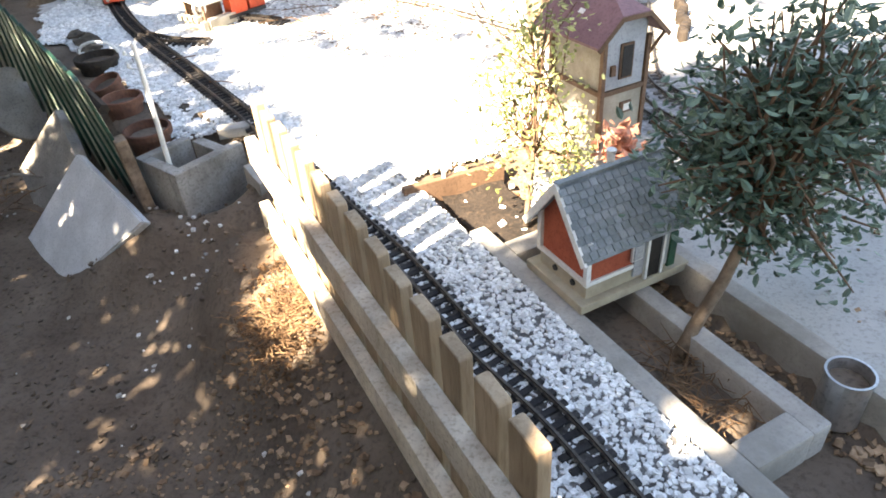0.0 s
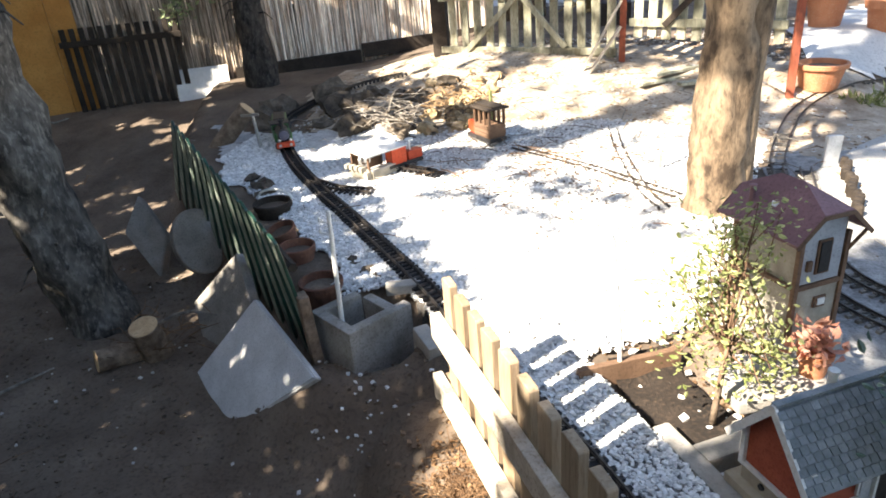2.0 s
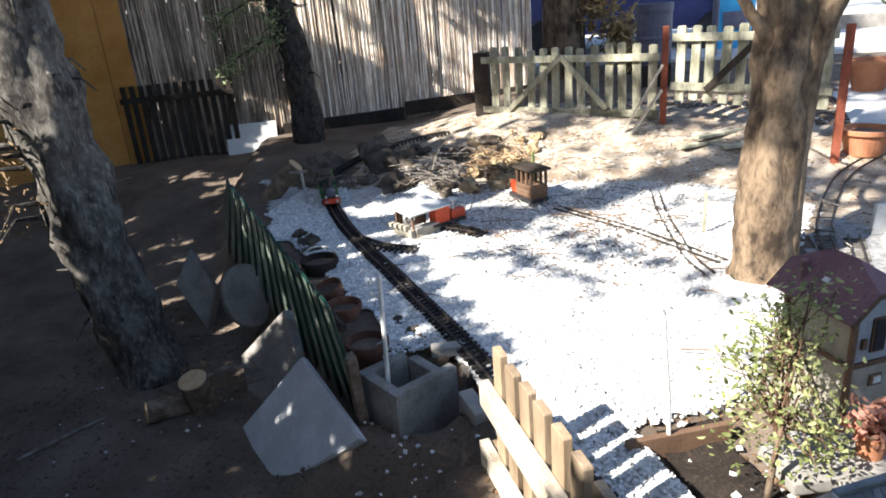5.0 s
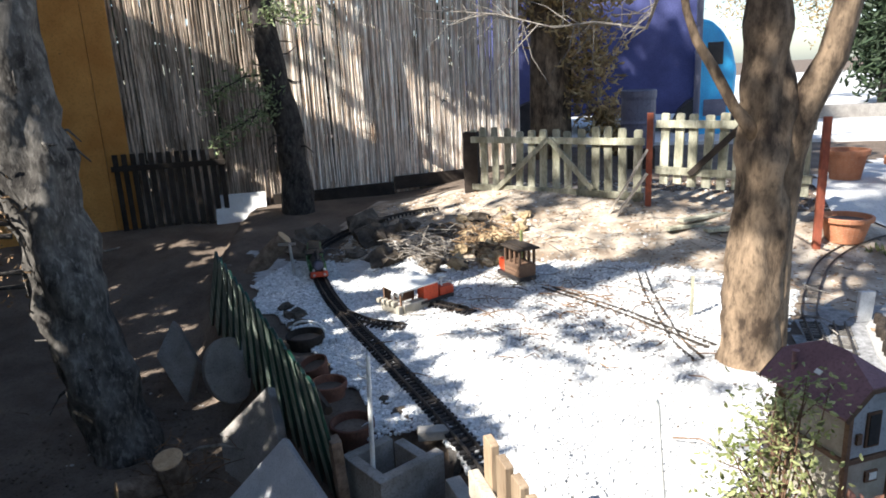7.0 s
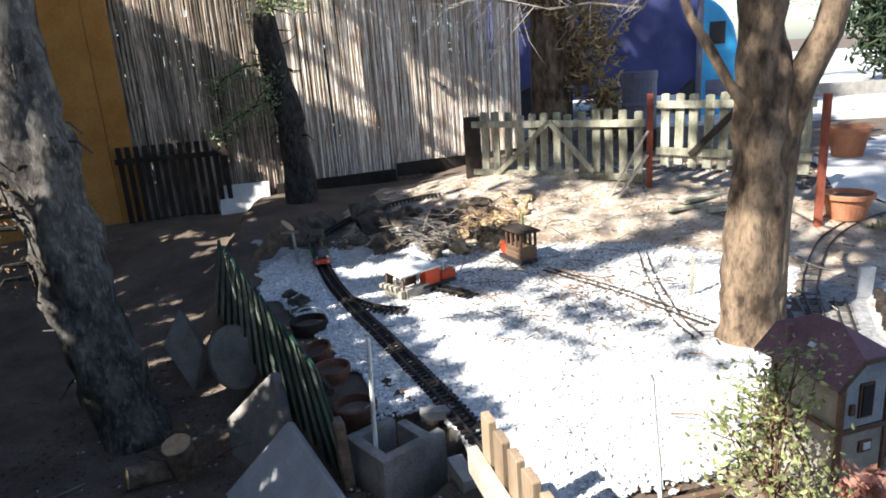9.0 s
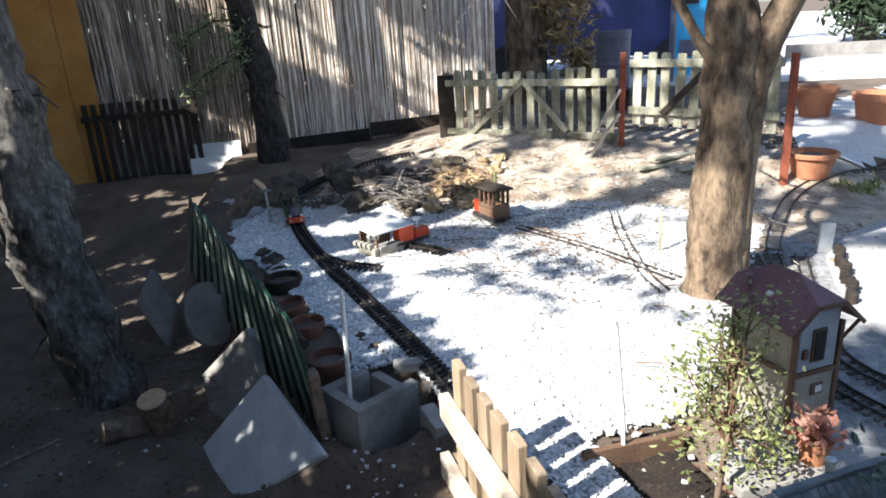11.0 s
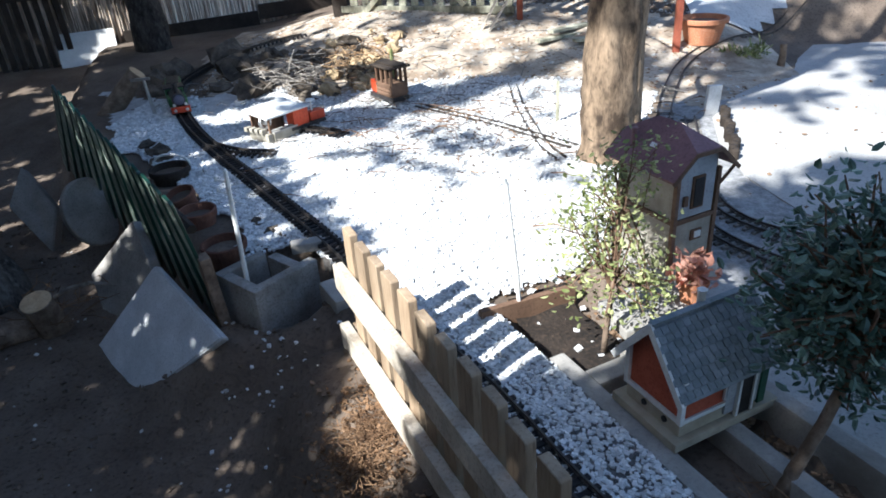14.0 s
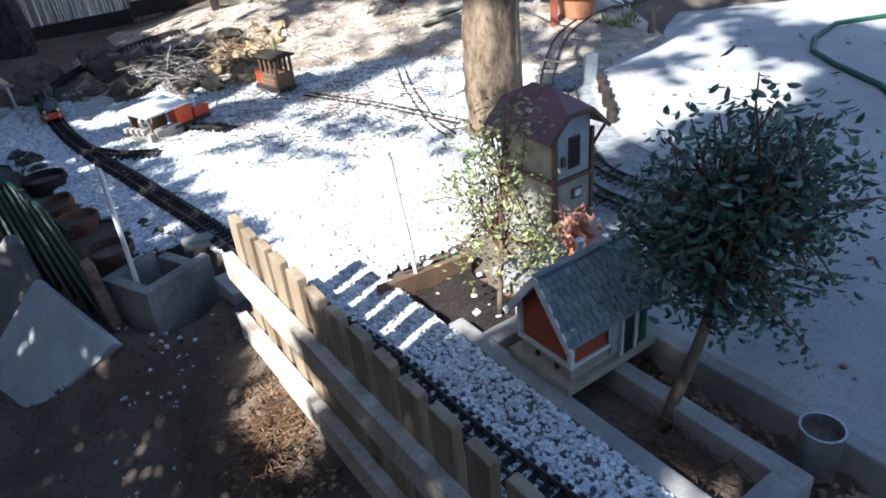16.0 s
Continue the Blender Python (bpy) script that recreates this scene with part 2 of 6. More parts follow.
def lathe(profile, seg=20, at=(0, 0, 0)):
    """Turn a profile of (radius, height) about z."""
    bm = bmesh.new()
    rings = []
    for r, z in profile:
        if r < 1e-5:
            rings.append([bm.verts.new((at[0], at[1], at[2] + z))])
        else:
            rings.append([bm.verts.new((at[0] + r * math.cos(2 * math.pi * k / seg), at[1] + r * math.sin(2 * math.pi * k / seg), at[2] + z)) for k in range(seg)])
    for p, q in zip(rings, rings[1:]):
        for k in range(seg):
            k2 = (k + 1) % seg
            vs = [p[k % len(p)], p[k2 % len(p)], q[k2 % len(q)], q[k % len(q)]]
            vs = [v for i, v in enumerate(vs) if v not in vs[:i]]
            if len(vs) > 2:
                bm.faces.new(vs)
    return bm


def tube(points, radii, seg=8, bm=None, rough=0.0, seed=0):
    """A tapering tube along points, closed at both ends."""
    bm = bm or bmesh.new()
    pts = [Vector(p) for p in points]
    if not hasattr(radii, "__len__"):
        radii = [radii] * len(pts)
    rings = []
    up = Vector((0.31, 0.17, 0.93))
    for i, p in enumerate(pts):
        d = (pts[min(i + 1, len(pts) - 1)] - pts[max(i - 1, 0)]).normalized()
        if abs(d.dot(up)) > 0.95:
            up = Vector((0.9, 0.2, 0.1))
        a = d.cross(up).normalized()
        b = d.cross(a).normalized()
        ring = []
        for k in range(seg):
            w = 2 * math.pi * k / seg
            q = a * math.cos(w) + b * math.sin(w)
            r = radii[i]
            if rough:
                r *= 1 + rough * noise.noise(q * 1.7 + p * 7 + Vector((seed, 0, 0)))
            ring.append(bm.verts.new(p + q * r))
        rings.append(ring)
    for p, q in zip(rings, rings[1:]):
        for k in range(seg):
            bm.faces.new((p[k], p[(k + 1) % seg], q[(k + 1) % seg], q[k]))
    bm.faces.new(rings[0][::-1])
    bm.faces.new(rings[-1])
    return bm


def prism(poly, depth, axis_m=None, bevel=0.0):
    """Extrude a polygon of (x, z) through +-depth/2 in y."""
    bm = bmesh.new()
    a = [bm.verts.new((x, -depth / 2, z)) for x, z in poly]
    b = [bm.verts.new((x, depth / 2, z)) for x, z in poly]
    bm.faces.new(a)
    bm.faces.new(b[::-1])
    k = len(poly)
    for i in range(k):
        bm.faces.new((a[i], b[i], b[(i + 1) % k], a[(i + 1) % k]))
    bmesh.ops.recalc_face_normals(bm, faces=bm.faces[:])
    if bevel:
        bmesh.ops.bevel(bm, geom=bm.edges[:], offset=bevel, segments=1, affect="EDGES")
    if axis_m is not None:
        bm.transform(axis_m)
    return bm


def smooth01(a, b, x):
    t = min(1.0, max(0.0, (x - a) / (b - a)))
    return t * t * (3 - 2 * t)


# ---- the plan ----
FA, FB = Vector((-0.48, 1.50)), Vector((0.37, 0.14))
FD = (FB - FA).normalized()
FN = Vector((-FD.y, FD.x))
FANG = math.degrees(math.atan2(FD.y, FD.x))
EDGE = [Vector(p) for p in ((1.2, -1.2), FB, FA, (-0.55, 1.72), (-0.70, 2.00), (-0.87, 2.13), (-1.02, 2.02), (-1.08, 1.96), (-2.40, 3.17), (-3.1, 4.3), (-3.6, 5.6))]


def edge_side(x, y):
    """Distance from the garden's edge: positive on the railway side, negative on the path; and the place along it."""
    p, best, side, which = Vector((x, y)), 1e9, 1.0, 0.0
    for i, (a, b) in enumerate(zip(EDGE, EDGE[1:])):
        d = b - a
        t = max(0.0, min(1.0, (p - a).dot(d) / d.length_squared))
        r = p - (a + d * t)
        if r.length < best - 1e-6:
            best, which = r.length, i + t
            side = 1.0 if d.x * r.y - d.y * r.x < 0 else -1.0
    return best * side, which


def ground_z(x, y):
    s, k = edge_side(x, y)
    back = smooth01(3.8, 5.4, y)
    wav = 0.012 * noise.noise(Vector((x * 2.3, y * 2.3, 0))) + 0.006 * noise.noise(Vector((x * 7, y * 7, 3)))
    right = 0.22 * back * smooth01(-2.6, -0.8, x) + 0.1 * back
    right *= 1 - 0.95 * smooth01(1.15, 1.75, x) * smooth01(5.3, 4.8, y)
    left = -0.335 + 0.33 * smooth01(2.9, 5.3, y)
    if s >= 0:
        q = Vector((x, y)) - FA
        u, v = q.dot(FD), q.dot(FN)
        pit = smooth01(0.36, 0.44, v) * smooth01(0.77, 0.73, v) * smooth01(0.02, 0.12, u) * smooth01(2.6, 2.2, u)
        right -= 0.07 * pit
        z = right + 0.4 * wav
        z -= 0.02 * smooth01(0.06, 0.0, s)
        return z
    lip = -0.05 if k < 3 else -0.12
    mound = 0.09 * math.exp(-((x + 0.58) ** 2 + (y - 1.32) ** 2) / 0.02)
    w = smooth01(0.0, 0.42 if k < 2.3 else 0.14, -s)
    mound += 0.16 * math.exp(-((x + 0.74) ** 2 + (y - 1.66) ** 2) / 0.05)
    # earth heaped against the low broken edge of the leaning slab
    a, d = Vector((-1.337, 1.63)), Vector((0.337, 0.07))
    f = max(0.0, min(1.0, (Vector((x, y)) - a).dot(d) / d.length_squared))
    off = (Vector((x, y)) - a - d * f).length
    mound += (0.015 + 0.235 * f) * 0.9 * math.exp(-(off / (0.1 + 0.06 * f)) ** 2)
    mound += 0.13 * math.exp(-((x + 0.69) ** 2 + (y - 1.71) ** 2) / 0.014)
    return min(right - 0.02, (lip + right) * (1 - w) + left * w + wav * (0.4 + w) + mound)


# ---- structure ----
def build_ground():
    """One sheet: fine near the garden, coarse out to the horizon."""
    xs = [-600, -200, -60, -25, -12, -8] + [-6 + 0.06 * i for i in range(150)] + [3.2, 3.6, 4.2, 5, 7, 10, 16, 40, 150, 600]
    ys = [-600, -200, -60, -20, -8, -4, -2.5, -1.5] + [-0.9 + 0.06 * i for i in range(140)] + [7.7, 8.2, 9, 10, 12, 15, 20, 30, 60, 150, 600]
    verts = [(x, y, ground_z(max(-8, min(5, x)), max(-2, min(9, y)))) for y in ys for x in xs]
    w = len(xs)
    faces = [(j * w + i, j * w + i + 1, (j + 1) * w + i + 1, (j + 1) * w + i) for j in range(len(ys) - 1) for i in range(w - 1)]
    g = sheet("ground", verts, faces, M["soil"], smooth=True)
    return tagged(g, "bare brown earth path and garden ground with dry leaves", "ground", kind="structure")


build_ground()

# white gravel sheet under the track and over the middle of the garden
def in_gravel(x, y):
    s, k = edge_side(x, y)
    if s < 0.0 or y > 4.6 or y < 0.1:
        return False
    if k > 6.0 and s < 0.2 + 0.08 * noise.noise(Vector((x * 5, y * 5, 4))):
        return False
    right = 0.02 + 0.3 * noise.noise(Vector((x * 1.3, y * 1.3, 9)))
    u, v = (Vector((x, y)) - FA).dot(FD), (Vector((x, y)) - FA).dot(FN)
    if u > 0.42 and v < 0.125 + 0.05 * noise.noise(Vector((x * 9, y * 9, 2))):
        return False
    if u > 0.0 and v > 0.385:
        return False
    return v < 0.78 - 1.1 * min(u, 0.0) and s < 2.3 + right * 0.5 and y < 4.15 + right


def build_gravel_bed():
    st, verts, faces, ix = 0.035, [], [], {}
    def vid(i, j):
        if (i, j) not in ix:
            x, y = -3.2 + i * st, 0.1 + j * st
            ix[(i, j)] = len(verts)
            verts.append((x, y, ground_z(x, y) + 0.012 + 0.006 * noise.noise(Vector((x * 9, y * 9, 1)))))
        return ix[(i, j)]
    for i in range(150):
        for j in range(130):
            if all(in_gravel(-3.2 + (i + a) * st, 0.1 + (j + b) * st) for a in (0, 1) for b in (0, 1)):
                faces.append((vid(i, j), vid(i + 1, j), vid(i + 1, j + 1), vid(i, j + 1)))
    g = sheet("gravel_ground", verts, faces, M["gravel_bed"], smooth=True)
    tagged(g, "white gravel bed of the garden railway", "gravel", kind="structure")


build_gravel_bed()


def build_sand():
    """Pale sandy earth between the gravel and the far fences."""
    st, verts, faces, ix = 0.06, [], [], {}
    def inside(x, y):
        w = 0.25 * noise.noise(Vector((x * 1.7, y * 1.7, 5)))
        return edge_side(x, y)[0] > 0.9 + w and 3.5 < y < 5.3 - 0.34 * x + w and y > 3.4 and x < 1.0 + 0.85 * (y - 3.4) + w * 0.3
    def vid(i, j):
        if (i, j) not in ix:
            x, y = -2.4 + i * st, 3.4 + j * st
            ix[(i, j)] = len(verts)
            verts.append((x, y, ground_z(x, y) + 0.006 + 0.004 * noise.noise(Vector((x * 6, y * 6, 1)))))
        return ix[(i, j)]
    for i in range(66):
        for j in range(40):
            if all(inside(-2.4 + (i + a) * st, 3.4 + (j + b) * st) for a in (0, 1) for b in (0, 1)):
                faces.append((vid(i, j), vid(i + 1, j), vid(i + 1, j + 1), vid(i, j + 1)))
    tagged(sheet("sand_ground", verts, faces, M["sand"], smooth=True), "pale sunlit sandy earth at the garden's far end", "ground", kind="structure")


build_sand()


# ---- picket fence beside the track ----
def build_fence():
    base = thing("picket_fence", pose(FA.x, FA.y, 0, 0, 0, FANG), "low weathered wooden picket fence between earth path and railway track", "fence")
    rnd = random.Random(3)
    for i in range(14):
        w, h = 0.056 + rnd.uniform(-0.004, 0.004), 0.367 - 0.011 * smooth01(4, 11, i) + rnd.uniform(-0.004, 0.004)
        poly = [(-w / 2, -0.1), (w / 2, -0.1), (w / 2, h - 0.005), (w / 2 - 0.005, h - 0.001), (-w / 2 + 0.005, h), (-w / 2, h - 0.004)]
        p = part("picket", prism(poly, 0.021, bevel=0.0015), M["fence"], base)
        p.matrix_basis = pose(0.016 + i * 0.0867, rnd.uniform(-0.001, 0.001), 0, 0, rnd.uniform(-0.9, 0.9), 0)
    for z, h, x0 in ((0.215, 0.072, -0.05), (0.008, 0.08, -0.08)):
        part("rail", box((1.3 - x0, 0.028, h), ((1.3 + x0) / 2, -0.026, z), 0.004), M["rail_wood"], base)
    for x, h in ((-0.05, 0.4), (1.24, 0.45)):
        part("post", box((0.05, 0.04, h), (x, 0.012, -0.36 + h / 2), 0.004), M["fence"], base)


build_fence()


# ---- railway track ----
def curve_points(ctrl, step):
    """Catmull-Rom through control points, resampled evenly; gives place and heading."""
    pts, c = [], [Vector(p) for p in ctrl]
    c = [c[0] * 2 - c[1]] + c + [c[-1] * 2 - c[-2]]
    for a, b, d, e in zip(c, c[1:], c[2:], c[3:]):
        for k in range(30):
            t = k / 30
            pts.append(0.5 * (2 * b + (d - a) * t + (2 * a - 5 * b + 4 * d - e) * t * t + (3 * b - a - 3 * d + e) * t ** 3))
    pts.append(c[-2])
    out, acc = [(pts[0], (pts[1] - pts[0]).normalized())], 0.0
    for p, q in zip(pts, pts[1:]):
        d = (q - p).length
        while acc + d >= step:
            f = (step - acc) / d
            p = p + (q - p) * f
            out.append((p.copy(), (q - p).normalized()))
            d, acc = (q - p).length, 0.0
        acc += d
    return out


GAUGE, SLEEPER, PITCH = 0.045, 0.088, 0.031


def sleeper_mesh():
    bm = box((0.0135, SLEEPER, 0.011), (0, 0, 0.0055), 0.0018)
    for s in (-1, 1):
        box((0.010, 0.012, 0.006), (0, s * GAUGE / 2, 0.0135), 0.0, bm)
    me = bpy.data.meshes.new("sleeper")
    bm.to_mesh(me)
    bm.free()
    me.materials.append(M["sleeper"])
    return me


SLEEPER_MESH = sleeper_mesh()
DUSTY_MESH = sleeper_mesh()
DUSTY_MESH.materials[0] = M["dusty"]


def build_track(name, ctrl, label, lift=0.024, gz=None, cover=1.0, dusty=False, gauge=GAUGE):
    t = thing(name, Matrix.Identity(4), label, "railway track")
    pts = curve_points([(x, y, 0) for x, y in ctrl], PITCH)
    zs = [(gz(p.x, p.y) if gz else ground_z(p.x, p.y)) + lift for p, d in pts]
    zs = [sum(zs[max(0, i - 6):i + 7]) / len(zs[max(0, i - 6):i + 7]) for i in range(len(zs))]
    rnd = random.Random(len(pts))
    for (p, d), z in zip(pts, zs):
        if rnd.random() > cover:
            continue
        o = new("sleeper", DUSTY_MESH if dusty else SLEEPER_MESH)
        o.parent = t
        o.matrix_basis = pose(p.x, p.y, z - 0.006, 0, 0, math.degrees(math.atan2(d.y, d.x)) + rnd.uniform(-1, 1))
    for s in (-1, 1):
        prof = [(-0.0042, 0.0), (0.0042, 0.0), (0.0042, 0.0016), (0.0012, 0.003), (0.0012, 0.0068), (0.0026, 0.0078), (0.0026, 0.0105), (-0.0026, 0.0105), (-0.0026, 0.0078), (-0.0012, 0.0068), (-0.0012, 0.003), (-0.0042, 0.0016)]
        verts, faces, k = [], [], len(prof)
        for i in range(0, len(pts), 2):
            p, d = pts[i]
            nrm = Vector((-d.y, d.x, 0))
            for u, v in prof:
                q = p + nrm * (s * gauge / 2 + u)
                verts.append((q.x, q.y, zs[i] + 0.008 + v))
        rows = len(verts) // k
        for i in range(rows - 1):
            for j in range(k):
                faces.append((i * k + j, i * k + (j + 1) % k, (i + 1) * k + (j + 1) % k, (i + 1) * k + j))
        sheet("rail", verts, faces, M["rail"], t)
    return t


MAIN = [(0.55, 0.1), (0.255, 0.715), (0.045, 1.01), (-0.135, 1.29), (-0.36, 1.58), (-0.645, 1.98), (-0.93, 2.335), (-1.225, 2.69), (-1.49, 3.0), (-1.87, 3.5), (-2.2, 4.05), (-2.3, 4.4), (-2.1, 4.85), (-1.6, 5.05)]
build_track("railway_track", MAIN, "black model railway track with plastic sleepers curving over white gravel")
build_track("siding_track", [(-1.62, 3.16), (-1.45, 3.05), (-1.34, 3.015), (-1.2, 3.0)], "black model railway siding branching towards the little shed", 0.02)
build_track("shed_track", [(-1.2, 3.37), (-1.06, 3.32), (-0.99, 3.286), (-0.92, 3.25)], "short black model railway track leading out of the shed", 0.02)


def build_ballast(ctrl, half):
    """A strip of dark dirty ballast under the sleepers."""
    pts = curve_points([(x, y, 0) for x, y in ctrl], 0.03)
    verts, faces, k = [], [], 5
    for i, (p, d) in enumerate(pts):
        nrm = Vector((-d.y, d.x, 0))
        for j in range(k):
            f = j / (k - 1) * 2 - 1
            q = p + nrm * f * half * (1 + 0.25 * noise.noise(Vector((i * 0.4, f * 3, 7))))
            verts.append((q.x, q.y, ground_z(q.x, q.y) + (0.013 if abs(f) > 0.9 else 0.0225) + 0.004 * noise.noise(q * 40)))
    for i in range(len(pts) - 1):
        faces += [(i * k + j, i * k + j + 1, (i + 1) * k + j + 1, (i + 1) * k + j) for j in range(k - 1)]
    tagged(sheet("track_ballast", verts, faces, M["ballast"], smooth=True), "dark dirty ballast strip under the railway track", "ballast", kind="structure")


build_ballast(MAIN[:12], 0.044)


def build_near_bed():
    """Ground showing between the loose stones beside the near track, its colour darkened for shade."""
    verts, nu, nv = [], 70, 14
    for i in range(nu + 1):
        for j in range(nv + 1):
            p = FA + FD * (0.3 + 1.35 * i / nu) + FN * (0.02 + (0.362 + 0.01 * noise.noise(Vector((i * 0.3, 0, 3)))) * j / nv)
            verts.append((p.x, p.y, ground_z(p.x, p.y) + 0.018 + 0.005 * noise.noise(Vector((p.x * 20, p.y * 20, 1)))))
    faces = [(i * (nv + 1) + j, (i + 1) * (nv + 1) + j, (i + 1) * (nv + 1) + j + 1, i * (nv + 1) + j + 1) for i in range(nu) for j in range(nv)]
    tagged(sheet("stone_bed", verts, faces, M["gravel_shaded"], smooth=True), "ground under the loose white stones, darkened for shade", "gravel", kind="structure")


build_near_bed()


def build_grey_gravel():
    """Grey stony ground along the two tracks beside the tower."""
    st, verts, faces, ix = 0.05, [], [], {}
    def inside(x, y):
        w = 0.06 * noise.noise(Vector((x * 6, y * 6, 8)))
        return not in_gravel(x, y) and 0.42 + w < x < 1.3 and 1.72 + w < y < 3.7 and edge_side(x, y)[0] > 0.5
    def vid(i, j):
        if (i, j) not in ix:
            x, y = 0.3 + i * st, 1.6 + j * st
            ix[(i, j)] = len(verts)
            verts.append((x, y, ground_z(x, y) + 0.007 + 0.004 * noise.noise(Vector((x * 12, y * 12, 1)))))
        return ix[(i, j)]
    for i in range(21):
        for j in range(43):
            if all(inside(0.3 + (i + a) * st, 1.6 + (j + b) * st) for a in (0, 1) for b in (0, 1)):
                faces.append((vid(i, j), vid(i + 1, j), vid(i + 1, j + 1), vid(i, j + 1)))
    tagged(sheet("grey_gravel", verts, faces, M["gravel_grey"], smooth=True), "grey stony ground between the tower and the paved yard", "gravel", kind="structure")


build_grey_gravel()
build_track("bare_track", [(-0.095, 4.13), (-0.05, 3.7), (0.005, 3.33), (0.06, 3.03), (0.135, 2.84)], "half-buried model railway track in pale gravel", 0.004, None, 0.35, True)
build_track("outer_track", [(0.66, 3.35), (0.63, 3.0), (0.58, 2.6), (0.56, 2.25), (0.61, 2.06), (0.77, 1.86), (1.0, 1.7)], "black model railway track curving past tree and tower", 0.012, None, 0.9, True)
build_track("inner_track", [(0.78, 3.35), (0.74, 3.1), (0.68, 2.7), (0.65, 2.4), (0.7, 2.2), (0.85, 2.05), (1.1, 1.9)], "second model railway track beside the first", 0.012, None, 0.9, True)
build_track("garden_rails", [(3.2, 6.35), (2.4, 5.6), (1.79, 5.04), (1.25, 4.545), (0.97, 4.27), (0.83, 3.99), (0.7, 3.545), (0.68, 3.4)], "bare grey rails half sunk in sandy ground curving behind the tree", 0.006, None, 0.12, True, 0.066)
build_track("buried_track", [(-0.62, 3.74), (-0.22, 3.4), (0.06, 3.12), (0.2, 2.98)], "faint model railway track half sunk in gravel", 0.006, None, 0.7, True)


# ---- raised bed and pavement ----
def along(u, v, z=0.0):
    """A place from metres along the fence (from its far end) and metres across to the railway side."""
    p = FA + FD * u + FN * v
    return Vector((p.x, p.y, z))


def build_bed():
    bed = thing("planting_bed", Matrix.Identity(4), "narrow concrete planting trough filled with dark soil", "planter")
    F = pose(FA.x, FA.y, 0, 0, 0, FANG)
    part("wall", box((1.5, 0.05, 0.2), (1.05, 0.415, -0.096), 0.008), M["concrete"], bed, m=F)
    part("wall", box((0.80, 0.046, 0.2), (0.76, 0.598, -0.096), 0.008), M["concrete"], bed, m=F)
    part("wall", box((0.06, 0.137, 0.2), (1.13, 0.508, -0.0955), 0.008), M["concrete"], bed, m=F)
    part("wall", box((0.06, 0.137, 0.2), (0.42, 0.508, -0.0955), 0.008), M["concrete"], bed, m=F)
    part("soil", box((0.66, 0.136, 0.06), (0.77, 0.508, -0.09), 0.004), M["soil"], bed, m=F)
    k = part("outer_kerb", box((2.0, 0.045, 0.16), (1.25, 0.742, -0.055), 0.008), M["concrete"], None, m=F)
    tagged(k, "grey concrete kerb along the paved yard", "kerb", kind="structure")


build_bed()


def build_bed_soil():
    """Dark humus between the timber edging and the little house."""
    verts, faces, nu, nv = [], [], 22, 12
    for i in range(nu + 1):
        for j in range(nv + 1):
            p = along(0.04 + 0.34 * i / nu, 0.43 + 0.2 * j / nv)
            verts.append((p.x, p.y, ground_z(p.x, p.y) + 0.03 + 0.012 * noise.noise(Vector((p.x * 14, p.y * 14, 2)))))
    faces = [(i * (nv + 1) + j, (i + 1) * (nv + 1) + j, (i + 1) * (nv + 1) + j + 1, i * (nv + 1) + j + 1) for i in range(nu) for j in range(nv)]
    tagged(sheet("bed_soil", verts, faces, M["humus"], smooth=True), "dark crumbly soil in the bed beside the track", "soil", kind="structure")


build_bed_soil()


def build_pave():
    """The paved yard beyond the kerb."""
    pts = [along(2.6, 0.764), along(0.15, 0.764), Vector((0.58, 1.80, 0)), Vector((0.76, 1.74, 0)), Vector((1.12, 1.62, 0)), Vector((1.15, 1.95, 0)), Vector((0.92, 2.27, 0)), Vector((0.83, 2.6, 0)), Vector((0.83, 3.0, 0)), Vector((0.89, 3.35, 0)), Vector((1.07, 3.68, 0)), Vector((1.47, 4.12, 0)), Vector((1.95, 4.9, 0)), Vector((2.2, 5.3, 0)), Vector((4.2, 6.5, 0)), Vector((9, 8, 0)), Vector((9, -2, 0))]
    bm = bmesh.new()
    top = [bm.verts.new((p.x, p.y, 0.012)) for p in pts]
    bot = [bm.verts.new((p.x, p.y, -0.3)) for p in pts]
    bm.faces.new(top)
    k = len(pts)
    for i in range(k):
        bm.faces.new((top[i], bot[i], bot[(i + 1) % k], top[(i + 1) % k]))
    bmesh.ops.recalc_face_normals(bm, faces=bm.faces[:])
    tagged(part("pavement", bm, M["pave"]), "smooth grey concrete yard", "pavement", kind="structure")


build_pave()


# ---- reed screen ----
R0, R1 = Vector((-1.70, 6.72)), Vector((-6.9, 3.97))


